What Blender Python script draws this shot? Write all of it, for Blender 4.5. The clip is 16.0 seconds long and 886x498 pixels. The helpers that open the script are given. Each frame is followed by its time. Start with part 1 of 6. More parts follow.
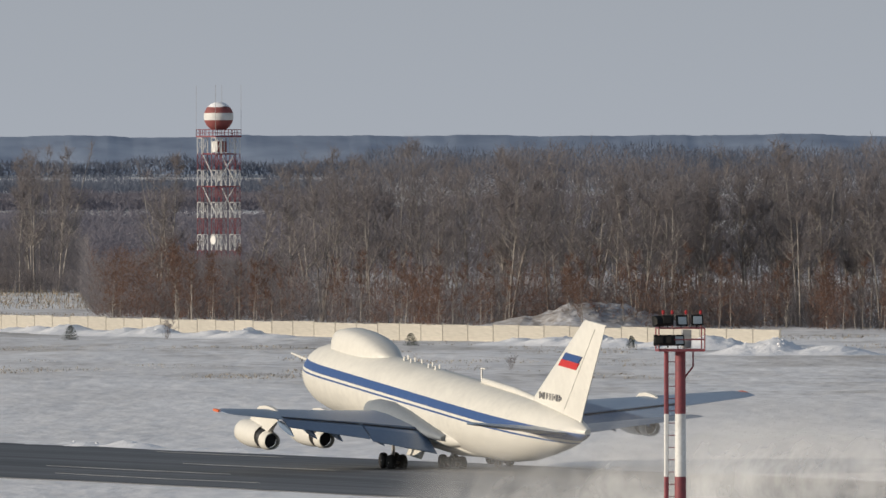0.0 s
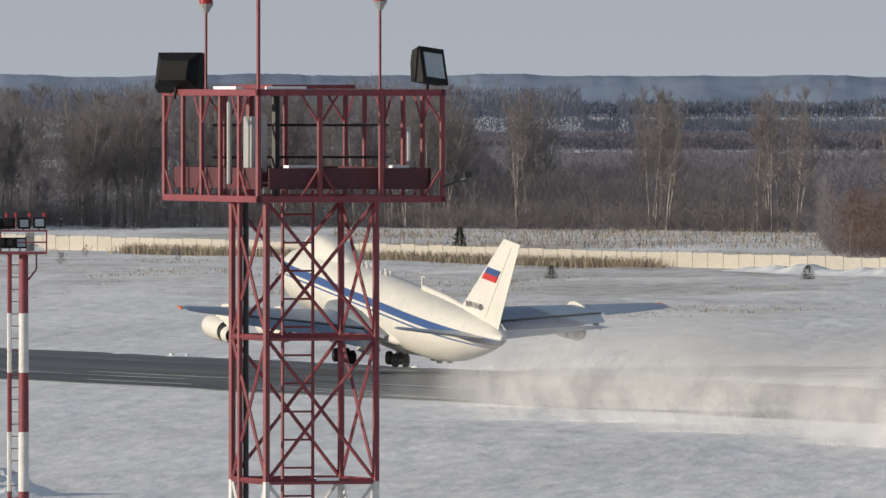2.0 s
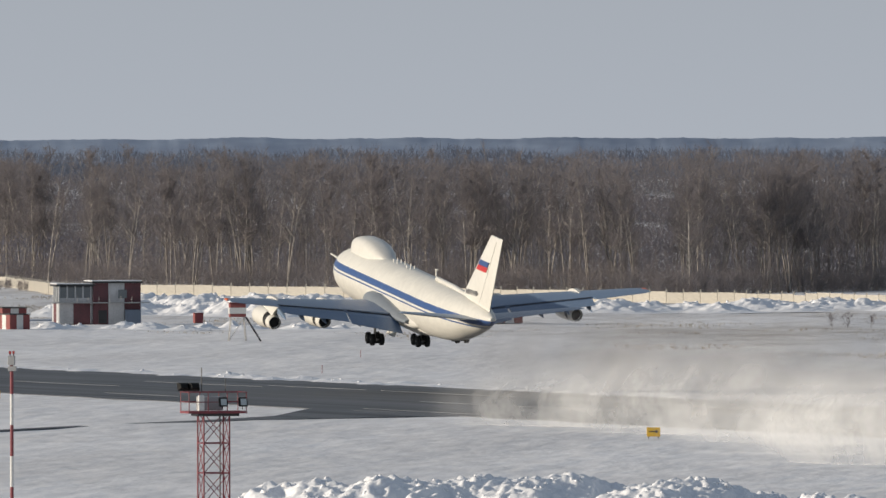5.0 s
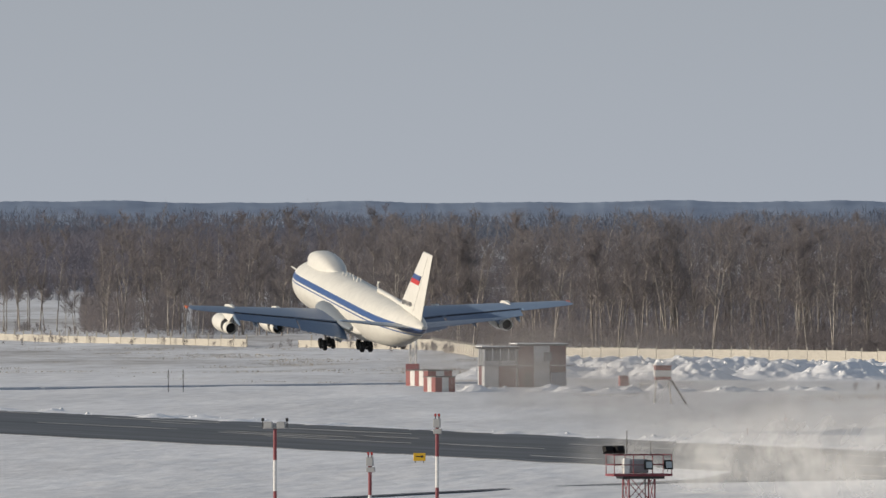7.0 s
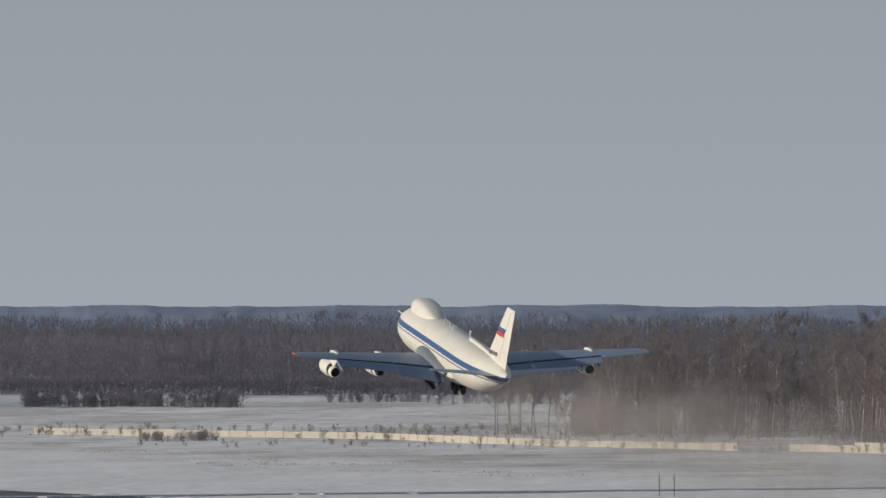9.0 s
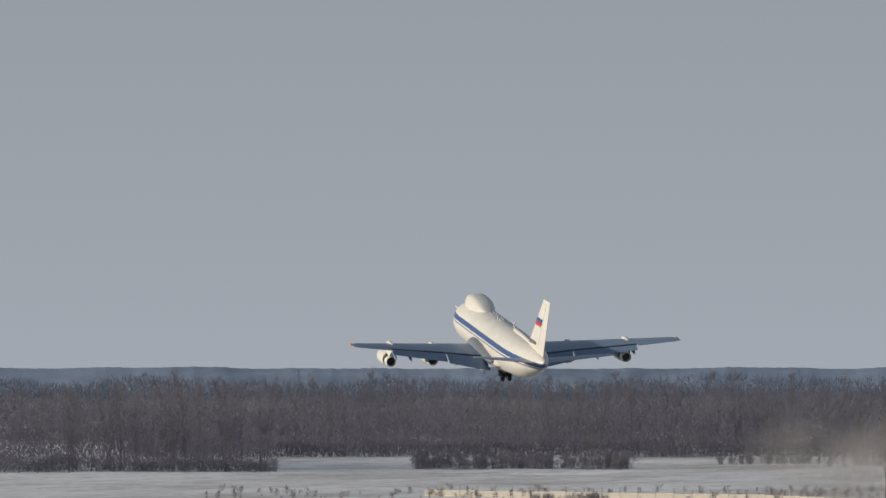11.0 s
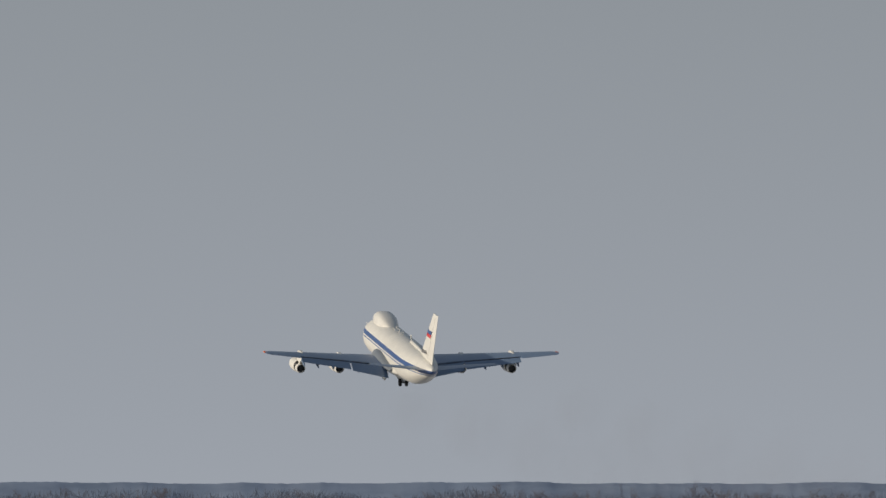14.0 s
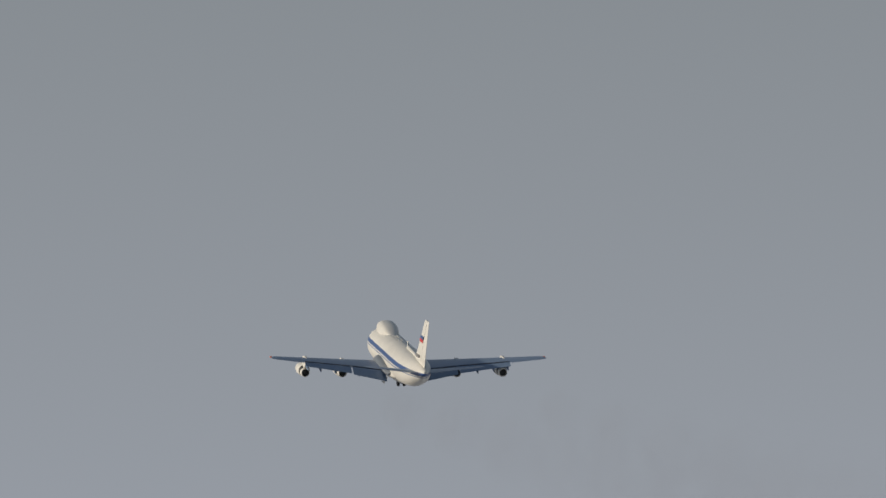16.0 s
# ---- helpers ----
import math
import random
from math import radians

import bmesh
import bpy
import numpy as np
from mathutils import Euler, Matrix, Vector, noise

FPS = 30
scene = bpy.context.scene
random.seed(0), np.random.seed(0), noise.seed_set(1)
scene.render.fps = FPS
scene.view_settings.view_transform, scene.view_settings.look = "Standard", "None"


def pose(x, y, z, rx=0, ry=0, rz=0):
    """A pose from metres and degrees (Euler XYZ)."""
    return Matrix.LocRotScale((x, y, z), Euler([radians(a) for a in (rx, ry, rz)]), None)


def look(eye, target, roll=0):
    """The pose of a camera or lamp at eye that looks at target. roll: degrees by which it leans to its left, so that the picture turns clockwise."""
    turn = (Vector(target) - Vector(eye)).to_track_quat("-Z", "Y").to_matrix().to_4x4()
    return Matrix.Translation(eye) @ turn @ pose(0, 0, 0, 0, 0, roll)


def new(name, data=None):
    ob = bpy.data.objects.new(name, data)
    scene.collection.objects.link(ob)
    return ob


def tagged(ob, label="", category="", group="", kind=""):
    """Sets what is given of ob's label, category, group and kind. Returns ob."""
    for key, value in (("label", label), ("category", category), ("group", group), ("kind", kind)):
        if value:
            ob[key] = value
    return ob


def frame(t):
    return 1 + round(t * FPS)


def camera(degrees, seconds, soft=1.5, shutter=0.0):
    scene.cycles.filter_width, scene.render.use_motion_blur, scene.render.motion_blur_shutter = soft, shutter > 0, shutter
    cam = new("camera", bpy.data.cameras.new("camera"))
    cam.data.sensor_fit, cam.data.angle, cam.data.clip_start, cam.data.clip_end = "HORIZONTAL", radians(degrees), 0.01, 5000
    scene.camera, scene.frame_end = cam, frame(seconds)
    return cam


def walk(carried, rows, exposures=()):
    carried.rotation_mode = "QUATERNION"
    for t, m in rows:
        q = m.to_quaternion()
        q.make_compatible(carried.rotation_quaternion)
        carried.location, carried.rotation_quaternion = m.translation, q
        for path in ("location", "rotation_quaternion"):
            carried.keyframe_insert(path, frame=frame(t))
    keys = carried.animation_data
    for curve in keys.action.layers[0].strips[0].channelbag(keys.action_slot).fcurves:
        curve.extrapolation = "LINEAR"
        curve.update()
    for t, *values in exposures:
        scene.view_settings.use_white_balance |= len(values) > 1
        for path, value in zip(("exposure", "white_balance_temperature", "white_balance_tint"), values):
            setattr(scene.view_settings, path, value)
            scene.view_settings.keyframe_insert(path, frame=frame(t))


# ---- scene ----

# ---------------------------------------------------------------- camera
EYE = (0.0, 0.0, 27.0)
cam = camera(3.454, 16.0)
# seconds, turn to the left, tilt up, lean
CAMERA_ROWS = [
    (0, -0.0002, -0.4068, -0.06), (0.5, 1.0318, -0.4584, -0.06), (1, 1.6062, -0.5406, -0.02),
    (1.5, 2.2610, -0.6642, 0.01), (2, 2.8758, -0.6418, 0.03), (2.5, 3.6474, -0.6394, 0.02),
    (3, 4.3540, -0.6621, 0.06), (3.5, 4.8812, -0.6093, 0.10), (4, 5.2560, -0.4634, 0.05),
    (4.5, 6.0913, -0.4646, -0.02), (5, 6.5777, -0.3959, -0.10), (5.2, 6.7763, -0.3416, -0.05),
    (7.3, 8.6629, -0.0772, -0.01), (7.5, 8.9556, -0.0152, 0.03), (8, 9.1884, 0.0850, -0.04),
    (8.5, 9.7551, 0.1851, 0.00), (9, 10.1515, 0.2575, 0.02), (9.5, 10.4675, 0.3471, -0.01),
    (10, 10.7959, 0.3113, -0.07), (10.2, 11.0121, 0.3452, -0.05), (12.3, 12.1313, 0.5851, -0.02),
    (12.5, 12.1936, 0.5547, -0.02), (13, 12.6158, 0.7717, -0.01), (13.5, 12.8199, 0.8334, 0.02),
    (14, 12.9318, 0.9473, 0.01), (14.5, 13.0931, 1.1013, 0.02), (15, 13.3249, 1.2341, 0.01),
    (15.5, 13.5230, 1.1382, 0.00), (16, 13.8085, 1.1957, 0.02)]


def view(turn, tilt, lean):
    a, b = radians(turn), radians(tilt)
    way = Vector((-math.sin(a) * math.cos(b), math.cos(a) * math.cos(b), math.sin(b)))
    return look(EYE, Vector(EYE) + way * 100, lean)


walk(cam, [(t, view(a, b, c)) for t, a, b, c in CAMERA_ROWS],
     [(0, -0.05), (1.5, 0.0), (3.5, 0.16), (5, 0.06), (7.5, 0.0), (9, -0.16), (10, -0.14), (12.5, -0.12), (14, -0.24), (15.5, -0.36), (16, -0.36)])

# ---------------------------------------------------------------- light
SUN_AZ = 107.0   # degrees to the left of straight ahead
SUN_EL = 12.5
world = bpy.data.worlds.new("winter_sky")
scene.world = world
world.use_nodes = True
wn, wl = world.node_tree.nodes, world.node_tree.links
sky = wn.new("ShaderNodeTexSky")
sky.sky_type = "NISHITA"
sky.sun_disc = False
sky.sun_elevation = radians(SUN_EL)
sky.sun_rotation = radians(-SUN_AZ)
sky.air_density, sky.dust_density, sky.ozone_density = 1.0, 1.0, 2.0
# pale winter haze that thins with height
gen = wn.new("ShaderNodeTexCoord")
gap = wn.new("ShaderNodeSeparateXYZ")
wl.new(gen.outputs["Generated"], gap.inputs[0])
thin = wn.new("ShaderNodeMapRange")
thin.inputs["From Min"].default_value, thin.inputs["From Max"].default_value = 0.0, 0.55
thin.inputs["To Min"].default_value, thin.inputs["To Max"].default_value = 1.0, 0.35
wl.new(gap.outputs["Z"], thin.inputs["Value"])
low = wn.new("ShaderNodeMapRange")
low.inputs["From Min"].default_value, low.inputs["From Max"].default_value = -0.002, 0.04
wl.new(gap.outputs["Z"], low.inputs["Value"])
tone = wn.new("ShaderNodeMix")
tone.data_type = "RGBA"
tone.inputs["A"].default_value, tone.inputs["B"].default_value = (3.96, 4.28, 4.80, 1), (3.10, 3.40, 3.76, 1)
wl.new(low.outputs["Result"], tone.inputs["Factor"])
haze = wn.new("ShaderNodeMix")
haze.data_type = "RGBA"
wl.new(thin.outputs["Result"], haze.inputs["Factor"])
wl.new(sky.outputs["Color"], haze.inputs["A"])
wl.new(tone.outputs["Result"], haze.inputs["B"])
wl.new(haze.outputs["Result"], wn["Background"].inputs["Color"])
wn["Background"].inputs["Strength"].default_value = 0.10
sun = new("sun", bpy.data.lights.new("sun", "SUN"))
sun.data.energy, sun.data.angle, sun.data.color = 4.0, radians(0.6), (1.0, 0.88, 0.72)
sa, se = radians(SUN_AZ), radians(SUN_EL)
TO_SUN = Vector((-math.sin(sa) * math.cos(se), math.cos(sa) * math.cos(se), math.sin(se)))
sun.matrix_basis = look(TO_SUN * 300, (0, 0, 0))


# ---------------------------------------------------------------- materials
def material(name, base, rough=0.6, second=None, scale=1.0, amount=0.5, bump=0.0, bump_scale=None, metal=0.0,
             stretch=(1, 1, 1), fine=8.0, per_object=0.0, spec=0.5, turn=0.0, thin=0.0):
    """A surface whose colour wanders between base and second at two scales, with fine relief."""
    m = bpy.data.materials.new(name)
    m.use_nodes = True
    n, l = m.node_tree.nodes, m.node_tree.links
    b = n["Principled BSDF"]
    b.inputs["Roughness"].default_value, b.inputs["Metallic"].default_value = rough, metal
    b.inputs["Specular IOR Level"].default_value = spec
    second = second or tuple(c * 0.7 for c in base)
    co = n.new("ShaderNodeTexCoord")
    mp = n.new("ShaderNodeMapping")
    mp.inputs["Scale"].default_value = stretch
    rot = n.new("ShaderNodeVectorRotate")
    rot.rotation_type = "Z_AXIS"
    rot.inputs["Angle"].default_value = turn
    l.new(co.outputs["Object"], rot.inputs["Vector"])
    l.new(rot.outputs["Vector"], mp.inputs["Vector"])
    a = n.new("ShaderNodeTexNoise")
    a.inputs["Scale"].default_value, a.inputs["Detail"].default_value = scale, 5
    f = n.new("ShaderNodeTexNoise")
    f.inputs["Scale"].default_value, f.inputs["Detail"].default_value = scale * fine, 3
    for t in (a, f):
        l.new(mp.outputs["Vector"], t.inputs["Vector"])
    mix = n.new("ShaderNodeMath")
    mix.operation = "ADD"
    l.new(a.outputs["Fac"], mix.inputs[0])
    l.new(f.outputs["Fac"], mix.inputs[1])
    ramp = n.new("ShaderNodeMapRange")
    ramp.inputs["From Min"].default_value, ramp.inputs["From Max"].default_value = 0.75, 1.25
    ramp.inputs["To Max"].default_value = amount
    l.new(mix.outputs[0], ramp.inputs["Value"])
    fac = ramp.outputs["Result"]
    if per_object:
        oi = n.new("ShaderNodeObjectInfo")
        pm = n.new("ShaderNodeMath")
        pm.operation = "MULTIPLY_ADD"
        pm.inputs[1].default_value = per_object
        l.new(oi.outputs["Random"], pm.inputs[0])
        l.new(fac, pm.inputs[2])
        fac = pm.outputs[0]
    c = n.new("ShaderNodeMix")
    c.data_type = "RGBA"
    c.inputs["A"].default_value, c.inputs["B"].default_value = (*base, 1), (*second, 1)
    l.new(fac, c.inputs["Factor"])
    l.new(c.outputs["Result"], b.inputs["Base Color"])
    if bump:
        bn = n.new("ShaderNodeTexNoise")
        bn.inputs["Scale"].default_value, bn.inputs["Detail"].default_value = bump_scale or scale * 4, 4
        l.new(mp.outputs["Vector"], bn.inputs["Vector"])
        bp = n.new("ShaderNodeBump")
        bp.inputs["Strength"].default_value, bp.inputs["Distance"].default_value = 1.0, bump
        l.new(bn.outputs["Fac"], bp.inputs["Height"])
        l.new(bp.outputs["Normal"], b.inputs["Normal"])
    if thin:
        # slivers thin enough for light to pass through them
        tl, ms = n.new("ShaderNodeBsdfTranslucent"), n.new("ShaderNodeMixShader")
        l.new(c.outputs["Result"], tl.inputs["Color"])
        ms.inputs[0].default_value = thin
        l.new(b.outputs[0], ms.inputs[1])
        l.new(tl.outputs[0], ms.inputs[2])
        l.new(ms.outputs[0], n["Material Output"].inputs["Surface"])
    return m


HEADING = radians(25.767)
SNOW = material("snow", (0.88, 0.885, 0.90), 0.75, (0.76, 0.77, 0.80), 0.02, 0.7, 0.5, 0.25, fine=14, spec=0.2)
FIELD = material("snow_field", (0.91, 0.905, 0.91), 0.8, (0.66, 0.65, 0.65), 0.035, 0.8, 0.30, 0.3, stretch=(1, 0.22, 1), fine=11, spec=0.2)


def rough_zone(m):
    """Past the mown strip the snow lies thin and the dead grass shows through in patches."""
    n, l = m.node_tree.nodes, m.node_tree.links
    b = n["Principled BSDF"]
    snow = b.inputs["Base Color"].links[0].from_socket
    co, rot, sep = n.new("ShaderNodeTexCoord"), n.new("ShaderNodeVectorRotate"), n.new("ShaderNodeSeparateXYZ")
    rot.rotation_type = "Z_AXIS"
    rot.inputs["Angle"].default_value = -HEADING
    l.new(co.outputs["Object"], rot.inputs["Vector"])
    l.new(rot.outputs["Vector"], sep.inputs[0])
    past = n.new("ShaderNodeMapRange")
    past.inputs["From Min"].default_value, past.inputs["From Max"].default_value = 660, 730
    l.new(sep.outputs["X"], past.inputs["Value"])
    total = None
    for scale, lo, hi in ((0.018, 0.44, 0.66), (0.09, 0.46, 0.66), (0.45, 0.50, 0.68)):
        mp, t, cut = n.new("ShaderNodeMapping"), n.new("ShaderNodeTexNoise"), n.new("ShaderNodeMapRange")
        mp.inputs["Scale"].default_value = (1, 0.35, 1)
        l.new(co.outputs["Object"], mp.inputs["Vector"])
        l.new(mp.outputs["Vector"], t.inputs["Vector"])
        t.inputs["Scale"].default_value, t.inputs["Detail"].default_value = scale, 4
        cut.inputs["From Min"].default_value, cut.inputs["From Max"].default_value = lo, hi
        l.new(t.outputs["Fac"], cut.inputs["Value"])
        if total is None:
            total = cut.outputs["Result"]
        else:
            add = n.new("ShaderNodeMath")
            add.operation = "MULTIPLY_ADD"
            add.inputs[1].default_value = 0.75
            l.new(cut.outputs["Result"], add.inputs[0])
            l.new(total, add.inputs[2])
            total = add.outputs[0]
    mul = n.new("ShaderNodeMath")
    mul.operation = "MULTIPLY"
    l.new(total, mul.inputs[0])
    l.new(past.outputs["Result"], mul.inputs[1])
    lim = n.new("ShaderNodeMapRange")
    lim.inputs["From Min"].default_value, lim.inputs["From Max"].default_value, lim.inputs["To Max"].default_value = 0.25, 1.7, 0.72
    l.new(mul.outputs[0], lim.inputs["Value"])
    mix = n.new("ShaderNodeMix")
    mix.data_type = "RGBA"
    mix.inputs["B"].default_value = (0.34, 0.305, 0.27, 1)
    l.new(lim.outputs["Result"], mix.inputs["Factor"])
    l.new(snow, mix.inputs["A"])
    l.new(mix.outputs["Result"], b.inputs["Base Color"])


rough_zone(FIELD)
LUMP = material("snow_lumps", (0.90, 0.90, 0.91), 0.7, (0.80, 0.81, 0.84), 0.4, 0.6, 0.12, 1.5, spec=0.2)
ASPHALT = material("runway_asphalt", (0.026, 0.030, 0.036), 0.62, (0.15, 0.155, 0.165), 0.16, 0.85, 0.01, 3.0, fine=5, stretch=(1, 0.02, 1), turn=-HEADING)
STREAK = material("blown_snow_film", (0.26, 0.27, 0.28), 0.8, (0.10, 0.10, 0.105), 0.2, 0.8)
WHITE = material("aircraft_white", (0.72, 0.70, 0.64), 0.35, (0.60, 0.58, 0.53), 0.25, 0.5, 0.02, 0.6)
WING = material("wing_grey", (0.16, 0.225, 0.33), 0.32, (0.125, 0.18, 0.27), 0.4, 0.6)
FILLET = material("fillet_grey", (0.21, 0.235, 0.26), 0.5, (0.17, 0.19, 0.215), 0.4, 0.6, 0.02, 0.6)
BLUE = material("livery_blue", (0.03, 0.08, 0.24), 0.4, (0.03, 0.065, 0.19), 0.4, 0.5)
RED = material("flag_red", (0.55, 0.03, 0.03), 0.45, (0.42, 0.03, 0.03), 1.0, 0.5)
ORANGE = material("tip_orange", (0.75, 0.16, 0.05), 0.5)
DARK = material("dark_metal", (0.02, 0.02, 0.022), 0.5, (0.05, 0.05, 0.05), 2.0, 0.5)
STEEL = material("bare_steel", (0.35, 0.34, 0.33), 0.4, (0.22, 0.2, 0.19), 1.5, 0.6, metal=0.7)
RUBBER = material("tyre_rubber", (0.015, 0.015, 0.016), 0.85, (0.03, 0.03, 0.03), 3.0, 0.6)
LETTER = material("dark_lettering", (0.30, 0.30, 0.31), 0.5)
BARK = material("pale_bark", (0.50, 0.465, 0.42), 0.9, (0.15, 0.13, 0.12), 0.35, 1.0, stretch=(1, 1, 0.3), per_object=0.3)
TWIG = material("bare_twigs", (0.300, 0.270, 0.268), 0.95, (0.205, 0.190, 0.198), 0.05, 0.9, per_object=0.25, spec=0.1, thin=0.45)
TWIG_RED = material("red_brown_twigs", (0.25, 0.15, 0.115), 0.95, (0.15, 0.10, 0.08), 0.3, 0.8, per_object=0.3, spec=0.1, thin=0.4)
# Bluer copy of the bare twigs, with distance haze put into the colour.
HAZED_TWIG = material("haze_tinted_twigs", (0.258, 0.240, 0.266), 0.95, (0.176, 0.178, 0.220), 0.012, 0.9, spec=0.1, thin=0.5)
# Bluer still: haze before the farthest woods, painted into their twigs.
HAZED_WOOD = material("haze_blue_painted_twigs", (0.190, 0.212, 0.262), 0.95, (0.140, 0.160, 0.208), 0.01, 0.9, spec=0.1, thin=0.5)


# ---------------------------------------------------------------- mesh helpers
def box(bm, c, size, m=None):
    r = bmesh.ops.create_cube(bm, size=1)
    mm = Matrix.Translation(c) @ (m or Matrix.Identity(4)) @ Matrix.Diagonal((*size, 1))
    bmesh.ops.transform(bm, matrix=mm, verts=r["verts"])
    return r["verts"]


def tube(bm, p, q, r0, r1=None, n=8, caps=True):
    p, q = Vector(p), Vector(q)
    r1 = r0 if r1 is None else r1
    d = q - p
    turn = d.to_track_quat("Z", "Y").to_matrix()
    rings = []
    for c, r in ((p, r0), (q, r1)):
        rings.append([bm.verts.new(c + turn @ Vector((r * math.cos(k * math.tau / n), r * math.sin(k * math.tau / n), 0))) for k in range(n)])
    for k in range(n):
        bm.faces.new((rings[0][k], rings[0][(k + 1) % n], rings[1][(k + 1) % n], rings[1][k]))
    if caps:
        bm.faces.new(rings[0][::-1])
        bm.faces.new(rings[1])


def loft(bm, rings, closed=True, caps=True):
    vs = [[bm.verts.new(p) for p in r] for r in rings]
    n = len(vs[0])
    for a, b in zip(vs, vs[1:]):
        for k in range(n if closed else n - 1):
            bm.faces.new((a[k], a[(k + 1) % n], b[(k + 1) % n], b[k]))
    if caps and closed:
        bm.faces.new(vs[0][::-1])
        bm.faces.new(vs[-1])
    return vs


def mesh_of(name, bm, mat, smooth=False):
    bmesh.ops.recalc_face_normals(bm, faces=bm.faces[:])
    me = bpy.data.meshes.new(name)
    bm.to_mesh(me)
    bm.free()
    for m in mat if isinstance(mat, (list, tuple)) else [mat]:
        me.materials.append(m)
    if smooth:
        me.polygons.foreach_set("use_smooth", [True] * len(me.polygons))
        me.set_sharp_from_angle(angle=radians(40))
    return me


def part(name, bm, mat, parent=None, label="", smooth=False, m=None):
    """Links a bmesh as one mesh object under a thing or a part."""
    ob = new(name, mesh_of(name, bm, mat, smooth))
    if parent:
        ob.parent = parent
    if m is not None:
        ob.matrix_basis = m
    return tagged(ob, label)


def empty(name, m, label, category, group="", kind=""):
    ob = new(name)
    ob.empty_display_size = 0.5
    ob.matrix_basis = m
    return tagged(ob, label, category, group, kind)


def quick_mesh(name, verts, faces, mats, index=None):
    """A mesh from numpy arrays of vertices and triangles."""
    me = bpy.data.meshes.new(name)
    nf = len(faces)
    me.vertices.add(len(verts))
    me.vertices.foreach_set("co", np.asarray(verts, np.float32).ravel())
    me.loops.add(nf * 3)
    me.loops.foreach_set("vertex_index", np.asarray(faces, np.int32).ravel())
    me.polygons.add(nf)
    me.polygons.foreach_set("loop_start", np.arange(0, nf * 3, 3, dtype=np.int32))
    for m in mats:
        me.materials.append(m)
    if index is not None:
        me.polygons.foreach_set("material_index", np.asarray(index, np.int32))
    me.update(calc_edges=True)
    return me


def polar(az, r):
    a = radians(az)
    return -r * math.sin(a), r * math.cos(a)


ALONG = Vector((-math.sin(HEADING), math.cos(HEADING), 0))
ACROSS = Vector((math.cos(HEADING), math.sin(HEADING), 0))


def field(a, b, z=0.0):
    """A place by metres along the runway and across it."""
    return ALONG * a + ACROSS * b + Vector((0, 0, z))


def rise(r):
    """Height of the land: level at first, then a long slow rise towards the far hills."""
    if r <= 3000:
        return 0.0
    s = min((r - 3000) / 1800, 0.985)
    true = 3000 - 2500 * math.log(1 - s)
    return 27 * (1 - r / true) if true > r else 0.0


def far(true):
    """Distance in the scene for a level-ground distance past 3 km."""
    return true if true <= 3000 else 3000 + 1800 * (1 - math.exp(-(true - 3000) / 2500))


# ---------------------------------------------------------------- ground
def ground():
    fine = list(np.arange(-3, 16.01, 0.07))
    azs = [-180 + 3 * k for k in range(59)] + fine + [16 + (k + 1) * 4 for k in range(41)]
    rs = [0.5, 40, 120, 250, 400, 550, 700, 820] + list(np.arange(880, 2000, 8)) + list(np.arange(2000, 3000, 14)) + list(np.arange(3000, 4901, 25))
    verts, faces = [], []
    na, nr = len(azs), len(rs)
    for r in rs:
        for az in azs:
            x, y = polar(az, r)
            p = Vector((x, y, 0))
            b = p.dot(ACROSS)
            away = max(0.0, min(1.0, (abs(b - 515) - 34) / 25)) if r < 2600 else 1.0
            z = rise(r) + away * (0.28 * noise.noise((x / 30, y / 90, 0)) + 0.10 * noise.noise((x / 7, y / 25, 3)) + 0.2 * min(r / 2500, 1) * noise.noise((x / 14, y / 60, 7)))
            verts.append((x, y, z - 0.06))
    for i in range(nr - 1):
        for k in range(na):
            k2 = (k + 1) % na
            a, b, c, d = i * na + k, i * na + k2, (i + 1) * na + k2, (i + 1) * na + k
            faces += [(a, b, c), (a, c, d)]
    me = quick_mesh("ground", verts, faces, [FIELD])
    me.polygons.foreach_set("use_smooth", [True] * len(me.polygons))
    tagged(new("ground", me), "wide snow-covered airfield under low winter sun", "ground", kind="structure")


ground()


def strip(name, mat, a0, a1, edge0, edge1, z, label, category, step=6.0, wobble=0.0, seed=0):
    """A paved strip along the runway with slightly ragged snow edges."""
    bm = bmesh.new()
    n = int((a1 - a0) / step)
    rows = []
    for i in range(n + 1):
        a = a0 + (a1 - a0) * i / n
        w0 = wobble * (noise.noise((a / 22, seed, 0)) + 0.6 * noise.noise((a / 5, seed, 4)))
        w1 = wobble * (noise.noise((a / 22, seed, 9)) + 0.6 * noise.noise((a / 5, seed, 14)))
        rows.append([field(a, edge0 + w0, z), field(a, edge1 + w1, z), field(a, edge1 + w1, z - 0.3), field(a, edge0 + w0, z - 0.3)])
    loft(bm, rows)
    return tagged(part(name, bm, mat), label, category, kind="structure")


strip("runway", ASPHALT, 200, 4200, 487, 543, 0.02, "dark wet asphalt runway with blown snow along it", "runway", wobble=1.6)

# ---------------------------------------------------------------- the aircraft
def station(s, y=0.0, z=0.0):
    """A place on the aircraft: metres aft of the nose, to the left, up."""
    return Vector((30.0 - s, y, z))


